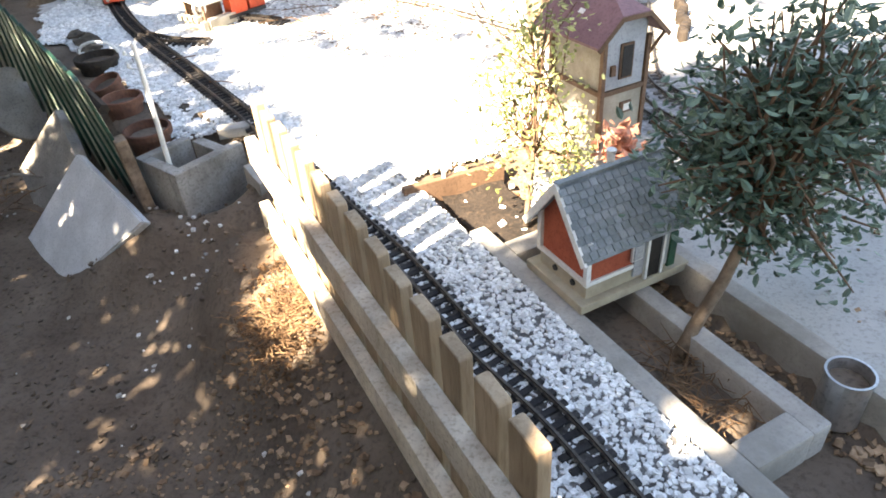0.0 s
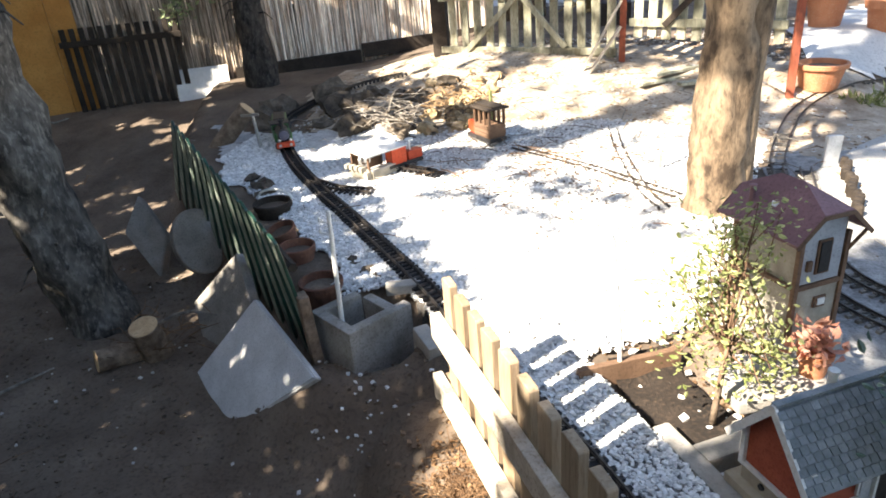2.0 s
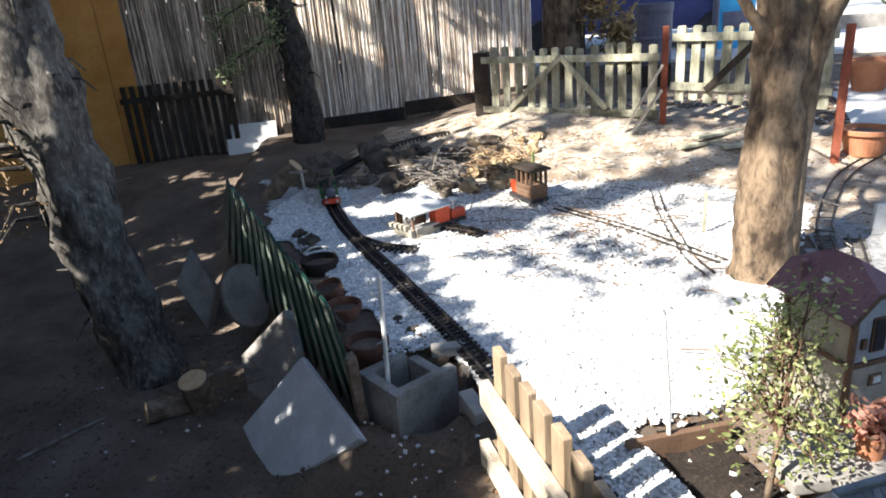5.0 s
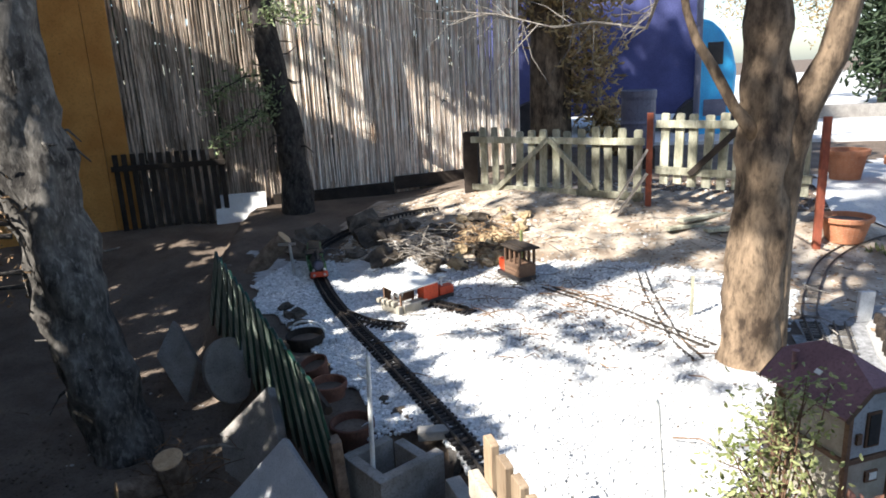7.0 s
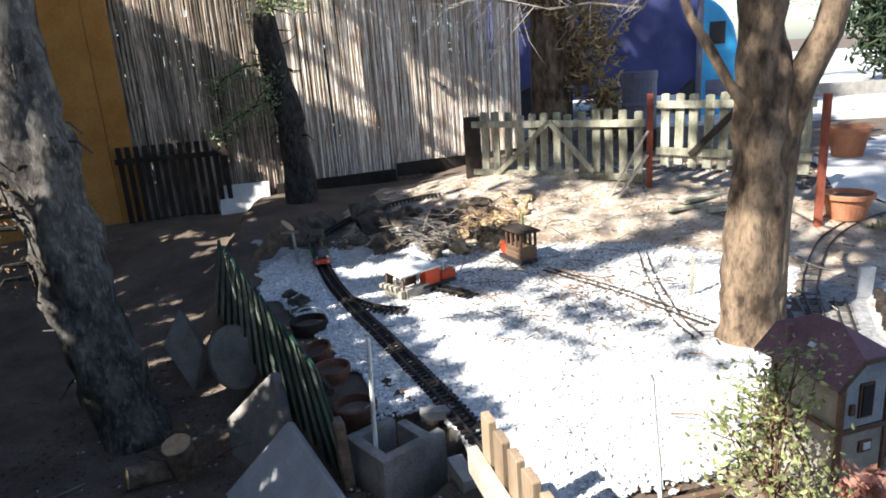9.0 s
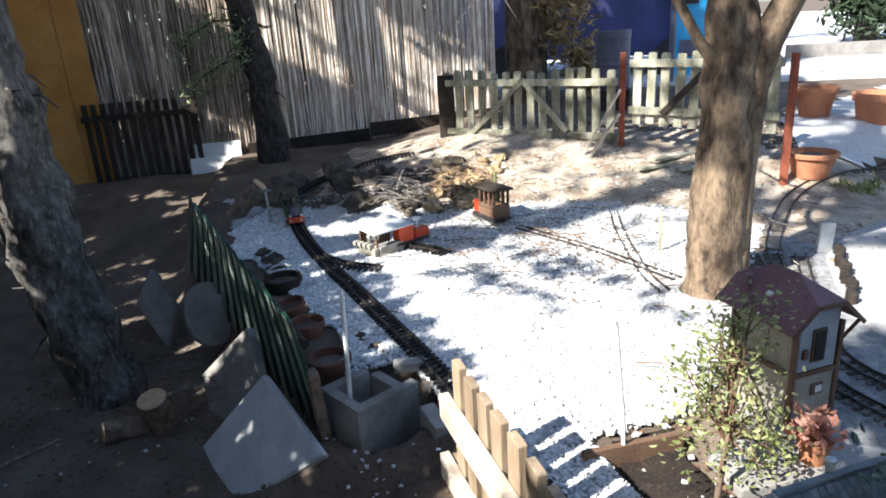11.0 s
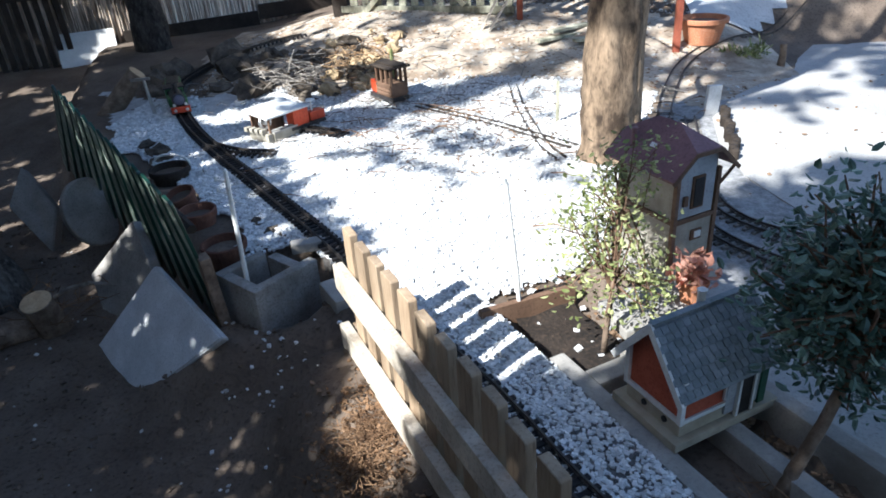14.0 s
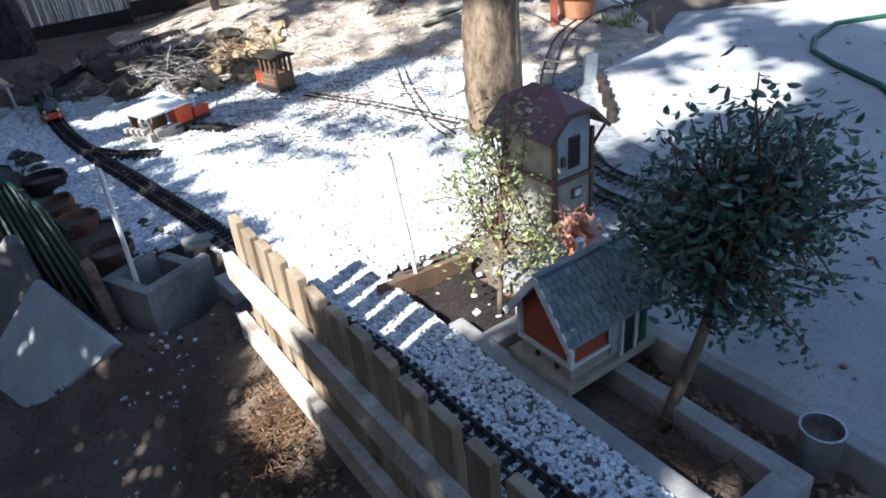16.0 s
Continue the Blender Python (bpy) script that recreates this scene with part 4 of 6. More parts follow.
# ---- little house ----
def build_house():
    h = thing("model_house", pose(0.26, 1.13, 0.0, 0, 0, 31.7), "red and cream model house with grey shingle roof", "model house")
    L, W, x0, y0, z0 = 0.235, 0.165, 0.02, 0.012, 0.028
    part("base_board", box((0.30, 0.205, 0.022), (0.148, 0.098, 0.017), 0.003), M["cream"], h)
    zc, ze, zr = 0.07, 0.172, 0.277
    part("plinth_wall", box((L, W, zc - z0), (x0 + L / 2, y0 + W / 2, (zc + z0) / 2), 0.002), M["cream"], h)
    gab = [(-W / 2, zc), (W / 2, zc), (W / 2, ze), (0, zr - 0.008), (-W / 2, ze)]
    part("red_wall", prism(gab, L - 0.006, pose(x0 + L / 2, y0 + W / 2, 0, 0, 0, 90)), M["brick_red"], h)
    part("side_wall", box((0.115, 0.008, ze - zc + 0.03), (x0 + 0.19 - 0.01, y0 - 0.0015, (zc + ze) / 2 - 0.015), 0.001), M["pale"], h)
    for y in (y0, y0 + W):
        for x in (x0, x0 + L):
            part("corner_trim", box((0.012, 0.012, ze - zc + 0.01), (x, y, (zc + ze) / 2), 0.0015), M["white_wood"], h)
    part("belt_trim", box((0.008, W + 0.014, 0.01), (x0 - 0.001, y0 + W / 2, zc), 0.0015), M["white_wood"], h)
    part("belt_trim", box((L + 0.01, 0.008, 0.01), (x0 + L / 2, y0 - 0.001, zc - 0.0005), 0.0015), M["white_wood"], h)
    d = part("door", box((0.034, 0.006, 0.098), (x0 + 0.175, y0 - 0.0075, z0 + 0.049), 0.001), M["dark"], h)
    part("door_frame", box((0.007, 0.009, 0.105), (x0 + 0.153, y0 - 0.009, z0 + 0.052), 0.001), M["white_wood"], d)
    part("door_frame", box((0.007, 0.009, 0.105), (x0 + 0.197, y0 - 0.009, z0 + 0.052), 0.001), M["white_wood"], d)
    w = part("window", box((0.03, 0.006, 0.045), (x0 + 0.125, y0 - 0.0075, 0.11), 0.001), M["white_wood"], h)
    part("pane", box((0.022, 0.003, 0.036), (x0 + 0.125, y0 - 0.0115, 0.11)), M["pale"], w)
    part("shutter", box((0.02, 0.008, 0.09), (x0 + 0.228, y0 - 0.006, z0 + 0.05), 0.001), M["hose"], h)
    for y in (0.055, 0.118):
        part("vent", lathe([(0, 0), (0.008, 0), (0.007, 0.004), (0, 0.004)], 10), M["dark"], h, m=pose(x0 - 0.0005, y, 0.048, 0, -90, 0))
    # roof: two boards with rows of shingles
    yc, over, rl = y0 + W / 2, 0.024, L + 0.055
    run = W / 2 + over
    pitch = math.atan2(zr - ze, W / 2)
    sl = run / math.cos(pitch)
    for s in (-1, 1):
        R = pose(x0 + L / 2 + 0.0, yc, zr, 0, 0, 0) @ pose(0, 0, 0, -s * math.degrees(pitch) if s > 0 else math.degrees(pitch), 0, 0)
        roof = part("roof", box((rl, sl, 0.007), (0, s * sl / 2, -0.002), 0.001), M["roof_grey"], h, m=R)
        rows, cols = 9, 15
        me = None
        rnd = random.Random(11 + s)
        for r in range(rows):
            for c in range(cols):
                wx = rl / cols
                sh = new("shingle", SHINGLE)
                sh.parent = roof
                sh.matrix_basis = pose(-rl / 2 + (c + 0.5 + 0.25 * (r % 2 - 0.5)) * wx * 0.985, s * (0.012 + r * (sl - 0.016) / rows + 0.006), 0.0045 + rnd.uniform(0, 0.001), s * 8, 0, rnd.uniform(-2, 2))
        for x in (-rl / 2, rl / 2):
            part("barge_board", box((0.007, sl + 0.004, 0.017), (x, s * sl / 2, -0.003), 0.0015), M["white_wood"], roof)
    part("ridge_cap", box((rl, 0.016, 0.006), (x0 + L / 2, yc, zr + 0.004), 0.002), M["roof_grey"], h)
    ch = part("chimney", lathe([(0, 0), (0.009, 0), (0.009, 0.035), (0.011, 0.036), (0.011, 0.042), (0, 0.042)], 12, (x0 + 0.12, yc + 0.012, zr - 0.01)), M["white_wood"], h)


SHINGLE = bpy.data.meshes.new("shingle")
_b = box((0.0178, 0.0165, 0.003), (0, 0, 0), 0.0006)
_b.to_mesh(SHINGLE)
_b.free()
SHINGLE.materials.append(M["roof_grey"])
build_house()


# ---- tower ----
def build_tower():
    t = thing("model_tower", pose(0.369, 1.776, 0.038, 0, 0, 32) @ Matrix.Scale(0.96, 4), "two-storey stone model signal tower with plum gambrel roof", "model building")
    W, D, H = 0.155, 0.235, 0.335
    part("base_slab", box((W + 0.05, D + 0.05, 0.075), (W / 2, D / 2, -0.02), 0.003), M["concrete"], t)
    part("lower_wall", box((W, D, 0.18), (W / 2, D / 2, 0.105), 0.002), M["stone"], t)
    prof = [(0.004, 0.19), (W - 0.004, 0.19), (W - 0.004, 0.372), (0.12, 0.4), (0.035, 0.4), (0.004, 0.372)]
    part("upper_wall", prism(prof, D - 0.006, pose(0, D / 2, 0)), M["stone"], t)
    part("front_wall", prism([(0.012, 0.2), (W - 0.012, 0.2), (W - 0.012, 0.37), (0.12, 0.395), (0.035, 0.395), (0.012, 0.37)], 0.004, pose(0, 0.001, 0)), M["pale"], t)
    for z in (0.19,):
        part("beam", box((W + 0.008, 0.01, 0.014), (W / 2, -0.001, z), 0.002), M["brown"], t)
        part("beam", box((0.01, D + 0.008, 0.014), (-0.001, D / 2, z), 0.002), M["brown"], t)
    for x, y in ((0, 0), (W, 0), (0, D)):
        part("corner_post", box((0.014, 0.014, H - 0.02), (x, y, H / 2 + 0.01), 0.002), M["brown"], t)
    rnd = random.Random(2)
    for k in range(12):
        part("quoin", box((0.022 if k % 2 else 0.014, 0.02 if k % 2 else 0.028, 0.0125), (0.006, D - 0.008, 0.03 + k * 0.025), 0.002), M["brown"], t)
    w = part("window", box((0.046, 0.006, 0.1), (0.078, -0.0035, 0.275), 0.001), M["brown"], t)
    part("pane", box((0.034, 0.003, 0.088), (0.078, -0.0078, 0.275)), M["dark"], w)
    part("shutter", box((0.016, 0.008, 0.03), (0.032, -0.005, 0.255), 0.001), M["brown"], t)
    w = part("sign", box((0.04, 0.006, 0.034), (0.09, -0.003, 0.135), 0.001), M["brown"], t, "dark framed white notice plate")
    part("plate", box((0.024, 0.003, 0.02), (0.092, -0.0075, 0.136)), M["white_wood"], w)
    part("bracket", tube([(W + 0.004, -0.004, 0.28), (W + 0.02, -0.02, 0.32), (W + 0.03, -0.03, 0.345)], 0.005, 6), M["brown"], t)
    # gambrel roof, its ridge hipped down at both ends
    xe, zl = (-0.045, 0.2), 0.34
    y0, y1, ra, rb, xm = -0.03, D + 0.03, 0.09, 0.175, 0.0775
    bm = bmesh.new()
    shells = []
    for dz in (0.0, -0.007):
        c = [[bm.verts.new((x, y, z + dz)) for x, z in ((xe[0], zl), (0.03, 0.41), (0.125, 0.41), (xe[1], zl))] for y in (y0, y1)]
        r = [bm.verts.new((xm, ra, 0.457 + dz)), bm.verts.new((xm, rb, 0.457 + dz))]
        bm.faces.new((c[0][0], c[0][1], c[1][1], c[1][0]))
        bm.faces.new((c[0][2], c[0][3], c[1][3], c[1][2]))
        bm.faces.new((c[0][1], r[0], r[1], c[1][1]))
        bm.faces.new((c[0][2], c[1][2], r[1], r[0]))
        bm.faces.new((c[0][1], c[0][2], r[0]))
        bm.faces.new((c[1][1], r[1], c[1][2]))
        shells.append(c)
    up, lo = shells
    for e in (0, 1):
        for i in range(3):
            bm.faces.new((up[e][i], up[e][i + 1], lo[e][i + 1], lo[e][i]))
    for i in (0, 3):
        bm.faces.new((up[0][i], up[1][i], lo[1][i], lo[0][i]))
    bmesh.ops.recalc_face_normals(bm, faces=bm.faces[:])
    part("roof", bm, M["roof_red"], t)
    for e in (y0 - 0.002, y1 + 0.002):
        for a, b in (((xe[0], zl), (0.03, 0.41)), ((0.03, 0.41), (0.125, 0.41)), ((0.125, 0.41), (xe[1], zl))):
            v = Vector((b[0] - a[0], 0, b[1] - a[1]))
            part("barge_board", box((v.length + 0.004, 0.004, 0.012), (0, 0, 0), 0.001), M["brown"], t, m=pose((a[0] + b[0]) / 2, e, (a[1] + b[1]) / 2 - 0.008, 0, -math.degrees(math.atan2(v.z, v.x)), 0))
    part("chimney", lathe([(0, 0), (0.008, 0), (0.008, 0.05), (0.0105, 0.052), (0.0105, 0.058), (0, 0.06)], 12, (0.0, 0.19, 0.375)), M["roof_red"], t)
    part("skylight", box((0.014, 0.02, 0.004), (0.012, 0.12, 0.396), 0.001, rot=pose(0, 0, 0, 0, -43, 0)), M["white_wood"], t)


build_tower()


# ---- shrubs ----
def shrub(name, label, base, stem, crowns, n, size, leaf, seed, twigs=26, spread=0.5, aspect=0.5):
    rnd = random.Random(seed)
    s = thing(name, Matrix.Translation(base), label, "shrub")
    o = Vector(base)
    part("trunk", tube([Vector(p) - o for p, r in stem], [r for p, r in stem], 10, rough=0.25), M["log"], s, smooth=True)
    tips, bm = [], bmesh.new()
    lo = Vector(stem[-2][0]) - o
    hi = Vector(stem[-1][0]) - o
    for k in range(twigs):
        c, r = rnd.choice(crowns)
        v = Vector((rnd.gauss(0, 1), rnd.gauss(0, 1), rnd.gauss(0, 1))).normalized() * rnd.uniform(0.35, 1.0) * r
        tip = Vector(c) - o + v
        start = lo.lerp(hi, rnd.random())
        mid = start.lerp(tip, 0.5) + Vector((rnd.uniform(-0.03, 0.03), rnd.uniform(-0.03, 0.03), rnd.uniform(-0.02, 0.04)))
        tube([start, mid, tip], [0.003, 0.002, 0.001] if leaf == "leaf_light" else [0.006, 0.004, 0.0015], 5, bm)
        for f in (0.45, 0.6, 0.75, 0.9, 1.0):
            q = start.lerp(mid, f * 2) if f < 0.5 else mid.lerp(tip, f * 2 - 1)
            tips.append((tuple(q), 0.045))
    part("branchwork", bm, M["brown"], s)
    v, f = leaves(tips, n, size, spread, rnd, aspect)
    sheet("crown", v, f, M[leaf], s)
    return s


shrub("bed_shrub", "small evergreen tree with dark glossy leaves leaning from the bed", (0.455, 1.065, -0.07),
    [((0.455, 1.065, -0.07), 0.017), ((0.475, 1.075, 0.0), 0.014), ((0.53, 1.11, 0.11), 0.012), ((0.565, 1.13, 0.22), 0.011), ((0.585, 1.15, 0.42), 0.007)],
    [((0.59, 1.15, 0.36), 0.17), ((0.47, 1.14, 0.34), 0.13), ((0.70, 1.16, 0.33), 0.17), ((0.64, 1.15, 0.52), 0.14), ((0.51, 1.15, 0.52), 0.12), ((0.79, 1.17, 0.28), 0.14), ((0.72, 1.12, 0.12), 0.12), ((0.44, 1.2, 0.22), 0.08), ((0.60, 1.13, 0.2), 0.1), ((0.41, 1.13, 0.36), 0.09), ((0.44, 1.15, 0.46), 0.09), ((0.6, 1.15, 0.6), 0.09), ((0.74, 1.16, 0.5), 0.11), ((0.84, 1.18, 0.42), 0.1)],
    4700, 0.025, "leaf_dark", 4, 130, 0.7)
shrub("sunlit_shrub", "thin shrub with small pale green sunlit leaves beside the tower", (0.162, 1.53, -0.03),
    [((0.162, 1.53, -0.03), 0.009), ((0.167, 1.53, 0.05), 0.008), ((0.175, 1.54, 0.14), 0.007), ((0.185, 1.55, 0.44), 0.003)],
    [((0.18, 1.55, 0.15), 0.1), ((0.10, 1.54, 0.2), 0.09), ((0.27, 1.57, 0.2), 0.09), ((0.15, 1.55, 0.4), 0.09), ((0.23, 1.56, 0.41), 0.08), ((0.09, 1.54, 0.38), 0.08), ((0.27, 1.55, 0.12), 0.06), ((0.14, 1.55, 0.5), 0.06), ((0.2, 1.56, 0.53), 0.06), ((0.24, 1.56, 0.5), 0.05)],
    1500, 0.018, "leaf_light", 8, 46, 0.75)


def red_plant():
    p = thing("red_succulent", pose(0.415, 1.685, 0.03), "rosette plant with reddish leaves in a clay pot", "potted plant")
    part("pot", lathe([(0, 0), (0.03, 0), (0.04, 0.055), (0.044, 0.056), (0.044, 0.066), (0.037, 0.066), (0.034, 0.05), (0, 0.05)], 18), M["terracotta"], p)
    rnd = random.Random(9)
    v, f = leaves([((0, 0, 0.085), 0.035)], 90, 0.04, 0.7, rnd, 0.6, 0.5, 0.5)
    sheet("foliage", v, f, M["red_leaf"], p)


red_plant()
tagged(part("flat_paver", box((0.26, 0.16, 0.035), (0, 0, 0.0175), 0.006), M["concrete"], None, m=pose(0.31, 1.655, -0.005, 0, 0, 22)), "flat grey concrete paver between shrub and little house", "paving slab")


# ---- can with sand ----
c = thing("metal_can", pose(0.705, 0.915, -0.06), "open zinc can standing by the kerb", "can")
part("body", lathe([(0, 0), (0.038, 0), (0.04, 0.002), (0.04, 0.108), (0.0425, 0.11), (0.0425, 0.115), (0.038, 0.115), (0.037, 0.1), (0.037, 0.085), (0, 0.085)], 26), M["metal"], c, smooth=False)
part("fill", lathe([(0, 0.093), (0.0365, 0.09), (0.0365, 0.086), (0, 0.086)], 20), M["soil"], c)


# ---- logs and branches on the path ----
def log(label, a, b, r, seed):
    a, b = Vector(a), Vector(b)
    l = thing("cut_log", Matrix.Translation(a), label, "log", "cut logs")
    d = b - a
    part("bark", tube([d * (k / 6) for k in range(7)], [r * (1.06 - 0.01 * k) for k in range(7)], 18, rough=0.12, seed=seed), M["log"], l, smooth=False)
    m = d.to_track_quat("Z", "Y").to_matrix().to_4x4()
    m.translation = d
    part("cut_face", lathe([(0, 0.003), (r * 0.9, 0.003), (r * 0.97, 0.0), (r * 0.97, -0.004), (0, -0.004)], 20), M["log_end"], l, m=m)


log("short upright log with pale sawn end on the path", (-1.86, 2.05, -0.36), (-1.85, 1.99, -0.16), 0.058, 1)
log("dark log lying on its side beside the upright one", (-1.88, 2.08, -0.31), (-2.03, 1.90, -0.275), 0.045, 2)


def twig_pile(name, label, centre, n, length, r, seed, material, spread, flat=0.25, category="twigs"):
    rnd = random.Random(seed)
    bm = bmesh.new()
    for _ in range(n):
        p = Vector(centre) + Vector((rnd.gauss(0, spread[0]), rnd.gauss(0, spread[1]), abs(rnd.gauss(0, spread[2]))))
        p.z = max(p.z, ground_z(p.x, p.y) + 0.004)
        d = Vector((rnd.gauss(0, 1), rnd.gauss(0, 1), rnd.gauss(0, flat))).normalized() * length * rnd.uniform(0.4, 1.2)
        q = p + d
        q.z = max(q.z, ground_z(q.x, q.y) + 0.004)
        mid = (p + q) / 2 + Vector((rnd.gauss(0, 0.1), rnd.gauss(0, 0.1), abs(rnd.gauss(0, 0.08)))) * length
        tube([p, mid, q], [r, r * 0.8, r * 0.4], 4, bm)
    return tagged(part(name, bm, M[material]), label, category, kind="stuff")


twig_pile("dry_grass_heap", "heap of brown dry grass and roots at the fence post", (-0.42, 1.2, -0.06), 700, 0.04, 0.0013, 1, "dry_roots", (0.05, 0.08, 0.008))
twig_pile("bed_roots", "dry brown roots and stalks in the planting bed", (0.46, 0.96, -0.05), 170, 0.09, 0.0015, 2, "dry_roots", (0.04, 0.1, 0.01))
twig_pile("brush_pile", "heap of grey dry branches among rocks", (-1.42, 4.12, 0.1), 150, 0.17, 0.0035, 3, "twig", (0.11, 0.13, 0.06))
twig_pile("garden_litter", "dry twigs and stalks scattered over the garden", (-0.6, 4.4, 0.02), 260, 0.2, 0.003, 4, "twig", (0.75, 0.45, 0.01), 0.05)
log("brown weathered log leaning behind the green fence", (-2.7, 3.87, -0.12), (-2.37, 3.97, 0.225), 0.055, 3)
twig_pile("tan_brush", "sunlit heap of tan dry twigs and roots", (-1.08, 4.4, 0.1), 220, 0.12, 0.004, 9, "straw", (0.13, 0.17, 0.05))
twig_pile("gravel_twigs", "brown twigs and stalks lying on the white gravel", (-0.35, 3.35, 0.03), 130, 0.14, 0.0028, 11, "dry_roots", (0.4, 0.35, 0.004), 0.03)
twig_pile("path_twigs", "thin pale twigs scattered on the shaded path", (-2.4, 3.0, -0.3), 30, 0.22, 0.0025, 5, "dry_roots", (0.7, 0.9, 0.005), 0.03)
twig_pile("log_twigs", "thin dead twigs round the cut logs", (-1.85, 2.15, -0.28), 30, 0.16, 0.0025, 6, "dry_roots", (0.12, 0.1, 0.03), 0.25)


# ---- rocks at the tunnel ----
def rock(x, y, z, s, seed, label, material="rock"):
    rnd = random.Random(seed)
    bm = bmesh.new()
    bmesh.ops.create_icosphere(bm, subdivisions=2, radius=1.0)
    for v in bm.verts:
        n = noise.noise(v.co * 1.6 + Vector((seed, 0, 0))) * 0.75 + noise.noise(v.co * 4.3 + Vector((0, seed, 0))) * 0.42
        v.co = v.co * (1 + n)
        v.co = Vector((v.co.x * s[0], v.co.y * s[1], v.co.z * s[2]))
    o = part("rock", bm, M[material], None, m=pose(x, y, z, 0, 0, rnd.uniform(0, 180)))
    tagged(o, label, "rock", "rocks at the tunnel")


rr = random.Random(21)
for k in range(34):
    x, y = rr.gauss(-1.08, 0.12), rr.gauss(4.42, 0.2)
    s = rr.uniform(0.02, 0.055)
    rock(x, y, ground_z(x, y) + s * 0.6, (s, s * rr.uniform(0.7, 1.2), s * rr.uniform(0.7, 1.1)), 200 + k, "sunlit ochre lump of rock and roots", "ochre_rock")
for k in range(44):
    x, y = -2.0 + 0.95 * rr.random(), 3.95 + 0.8 * rr.random()
    s = rr.uniform(0.025, 0.085)
    rock(x, y, ground_z(x, y) + s * 0.25, (s, s * rr.uniform(0.7, 1.2), s * rr.uniform(0.5, 0.9)), k, "rough brown rock heaped behind the railway")
for k, (x, y, s) in enumerate(((-2.42, 4.3, 0.12), (-2.45, 4.55, 0.14), (-1.95, 4.5, 0.13), (-2.1, 4.75, 0.14), (-1.72, 4.1, 0.1))):
    rock(x, y, ground_z(x, y) + s * 0.2, (s, s, s * 0.8), 60 + k, "large dark rock beside the tunnel mouth")


# ---- shed with a red tractor engine ----
def wheel(parent, x, y, z, r, w=0.012, material="black"):
    wl = part("wheel", lathe([(0, -w / 2), (r, -w / 2), (r * 1.03, 0), (r, w / 2), (0, w / 2)], 16), M[material], parent, m=pose(x, y, z, 90, 0, 0))
    part("hub", lathe([(0, w / 2), (r * 0.6, w / 2), (r * 0.5, w / 2 + 0.003), (0, w / 2 + 0.003)], 12), M["metal"], wl)
    part("hub", lathe([(0, -w / 2), (r * 0.6, -w / 2), (r * 0.5, -w / 2 - 0.003), (0, -w / 2 - 0.003)], 12), M["metal"], wl)


def build_shed():
    s = thing("engine_shed", pose(-1.30, 3.315, 0.0, 0, 0, 57) @ Matrix.Scale(0.82, 4), "open model engine shed with white roof and stone wall", "model shed")
    part("stone_wall", box((0.26, 0.035, 0.07), (0.02, -0.085, 0.035), 0.004), M["stone"], s)
    part("stone_wall", box((0.035, 0.19, 0.075), (-0.135, 0.0, 0.0375), 0.004), M["stone"], s)
    part("coping", box((0.265, 0.045, 0.012), (0.02, -0.085, 0.076), 0.002), M["concrete"], s)
    for i in range(4):
        part("stone_block", box((0.04, 0.03, 0.028), (-0.15 - 0.004 * i, -0.05 + 0.045 * i, 0.09), 0.004), M["stone"], s)
    for x, y in ((-0.12, -0.08), (0.11, -0.08), (-0.12, 0.09), (0.11, 0.09)):
        part("post", box((0.012, 0.012, 0.18), (x, y, 0.09), 0.001), M["brown"], s)
    part("roof", box((0.32, 0.235, 0.012), (0.0, 0.0, 0.188), 0.002, rot=pose(0, 0, 0, 6, 0, 0)), M["white_wood"], s)
    part("back_wall", box((0.25, 0.01, 0.14), (0.0, 0.094, 0.1), 0.001), M["brown"], s)
    e = thing("red_engine", pose(-1.175, 3.395, 0.03, 0, 0, 52) @ Matrix.Scale(0.85, 4), "red model diesel engine standing in the shed", "model train")
    part("frame", box((0.26, 0.08, 0.02), (0, 0, 0.02), 0.003), M["black"], e)
    part("hood", box((0.11, 0.06, 0.055), (0.08, 0, 0.058), 0.006), M["loco_red"], e)
    part("cab", box((0.11, 0.078, 0.10), (-0.05, 0, 0.08), 0.005), M["loco_red"], e)
    part("cab_roof", box((0.12, 0.09, 0.01), (-0.05, 0, 0.134), 0.003), M["white_wood"], e)
    part("lamp", lathe([(0, 0), (0.01, 0), (0.011, 0.008), (0, 0.01)], 12), M["metal"], e, m=pose(0.136, 0, 0.065, 0, 90, 0))
    part("exhaust", lathe([(0, 0), (0.006, 0), (0.006, 0.06), (0.03, 0.062), (0.028, 0.072), (0, 0.075)], 12, (0.06, 0.0, 0.085)), M["white_wood"], e)
    for x in (-0.07, 0.07):
        for y in (-0.028, 0.028):
            wheel(e, x, y, 0.014, 0.016)
    wl = thing("cart_wheel", pose(-1.335, 3.16, 0.075, 0, 0, 57), "pale model cart wheel leaning in the shed", "wheel")
    part("rim", lathe([(0.024, -0.006), (0.036, -0.006), (0.038, 0), (0.036, 0.006), (0.024, 0.006), (0.024, -0.006)], 18), M["metal"], wl, m=pose(0.05, 0.02, 0.04, 90, 0, 0))
    part("hub", lathe([(0, -0.005), (0.014, -0.005), (0.014, 0.007), (0, 0.007)], 12), M["metal"], wl, m=pose(0.05, 0.02, 0.04, 90, 0, 0))


build_shed()


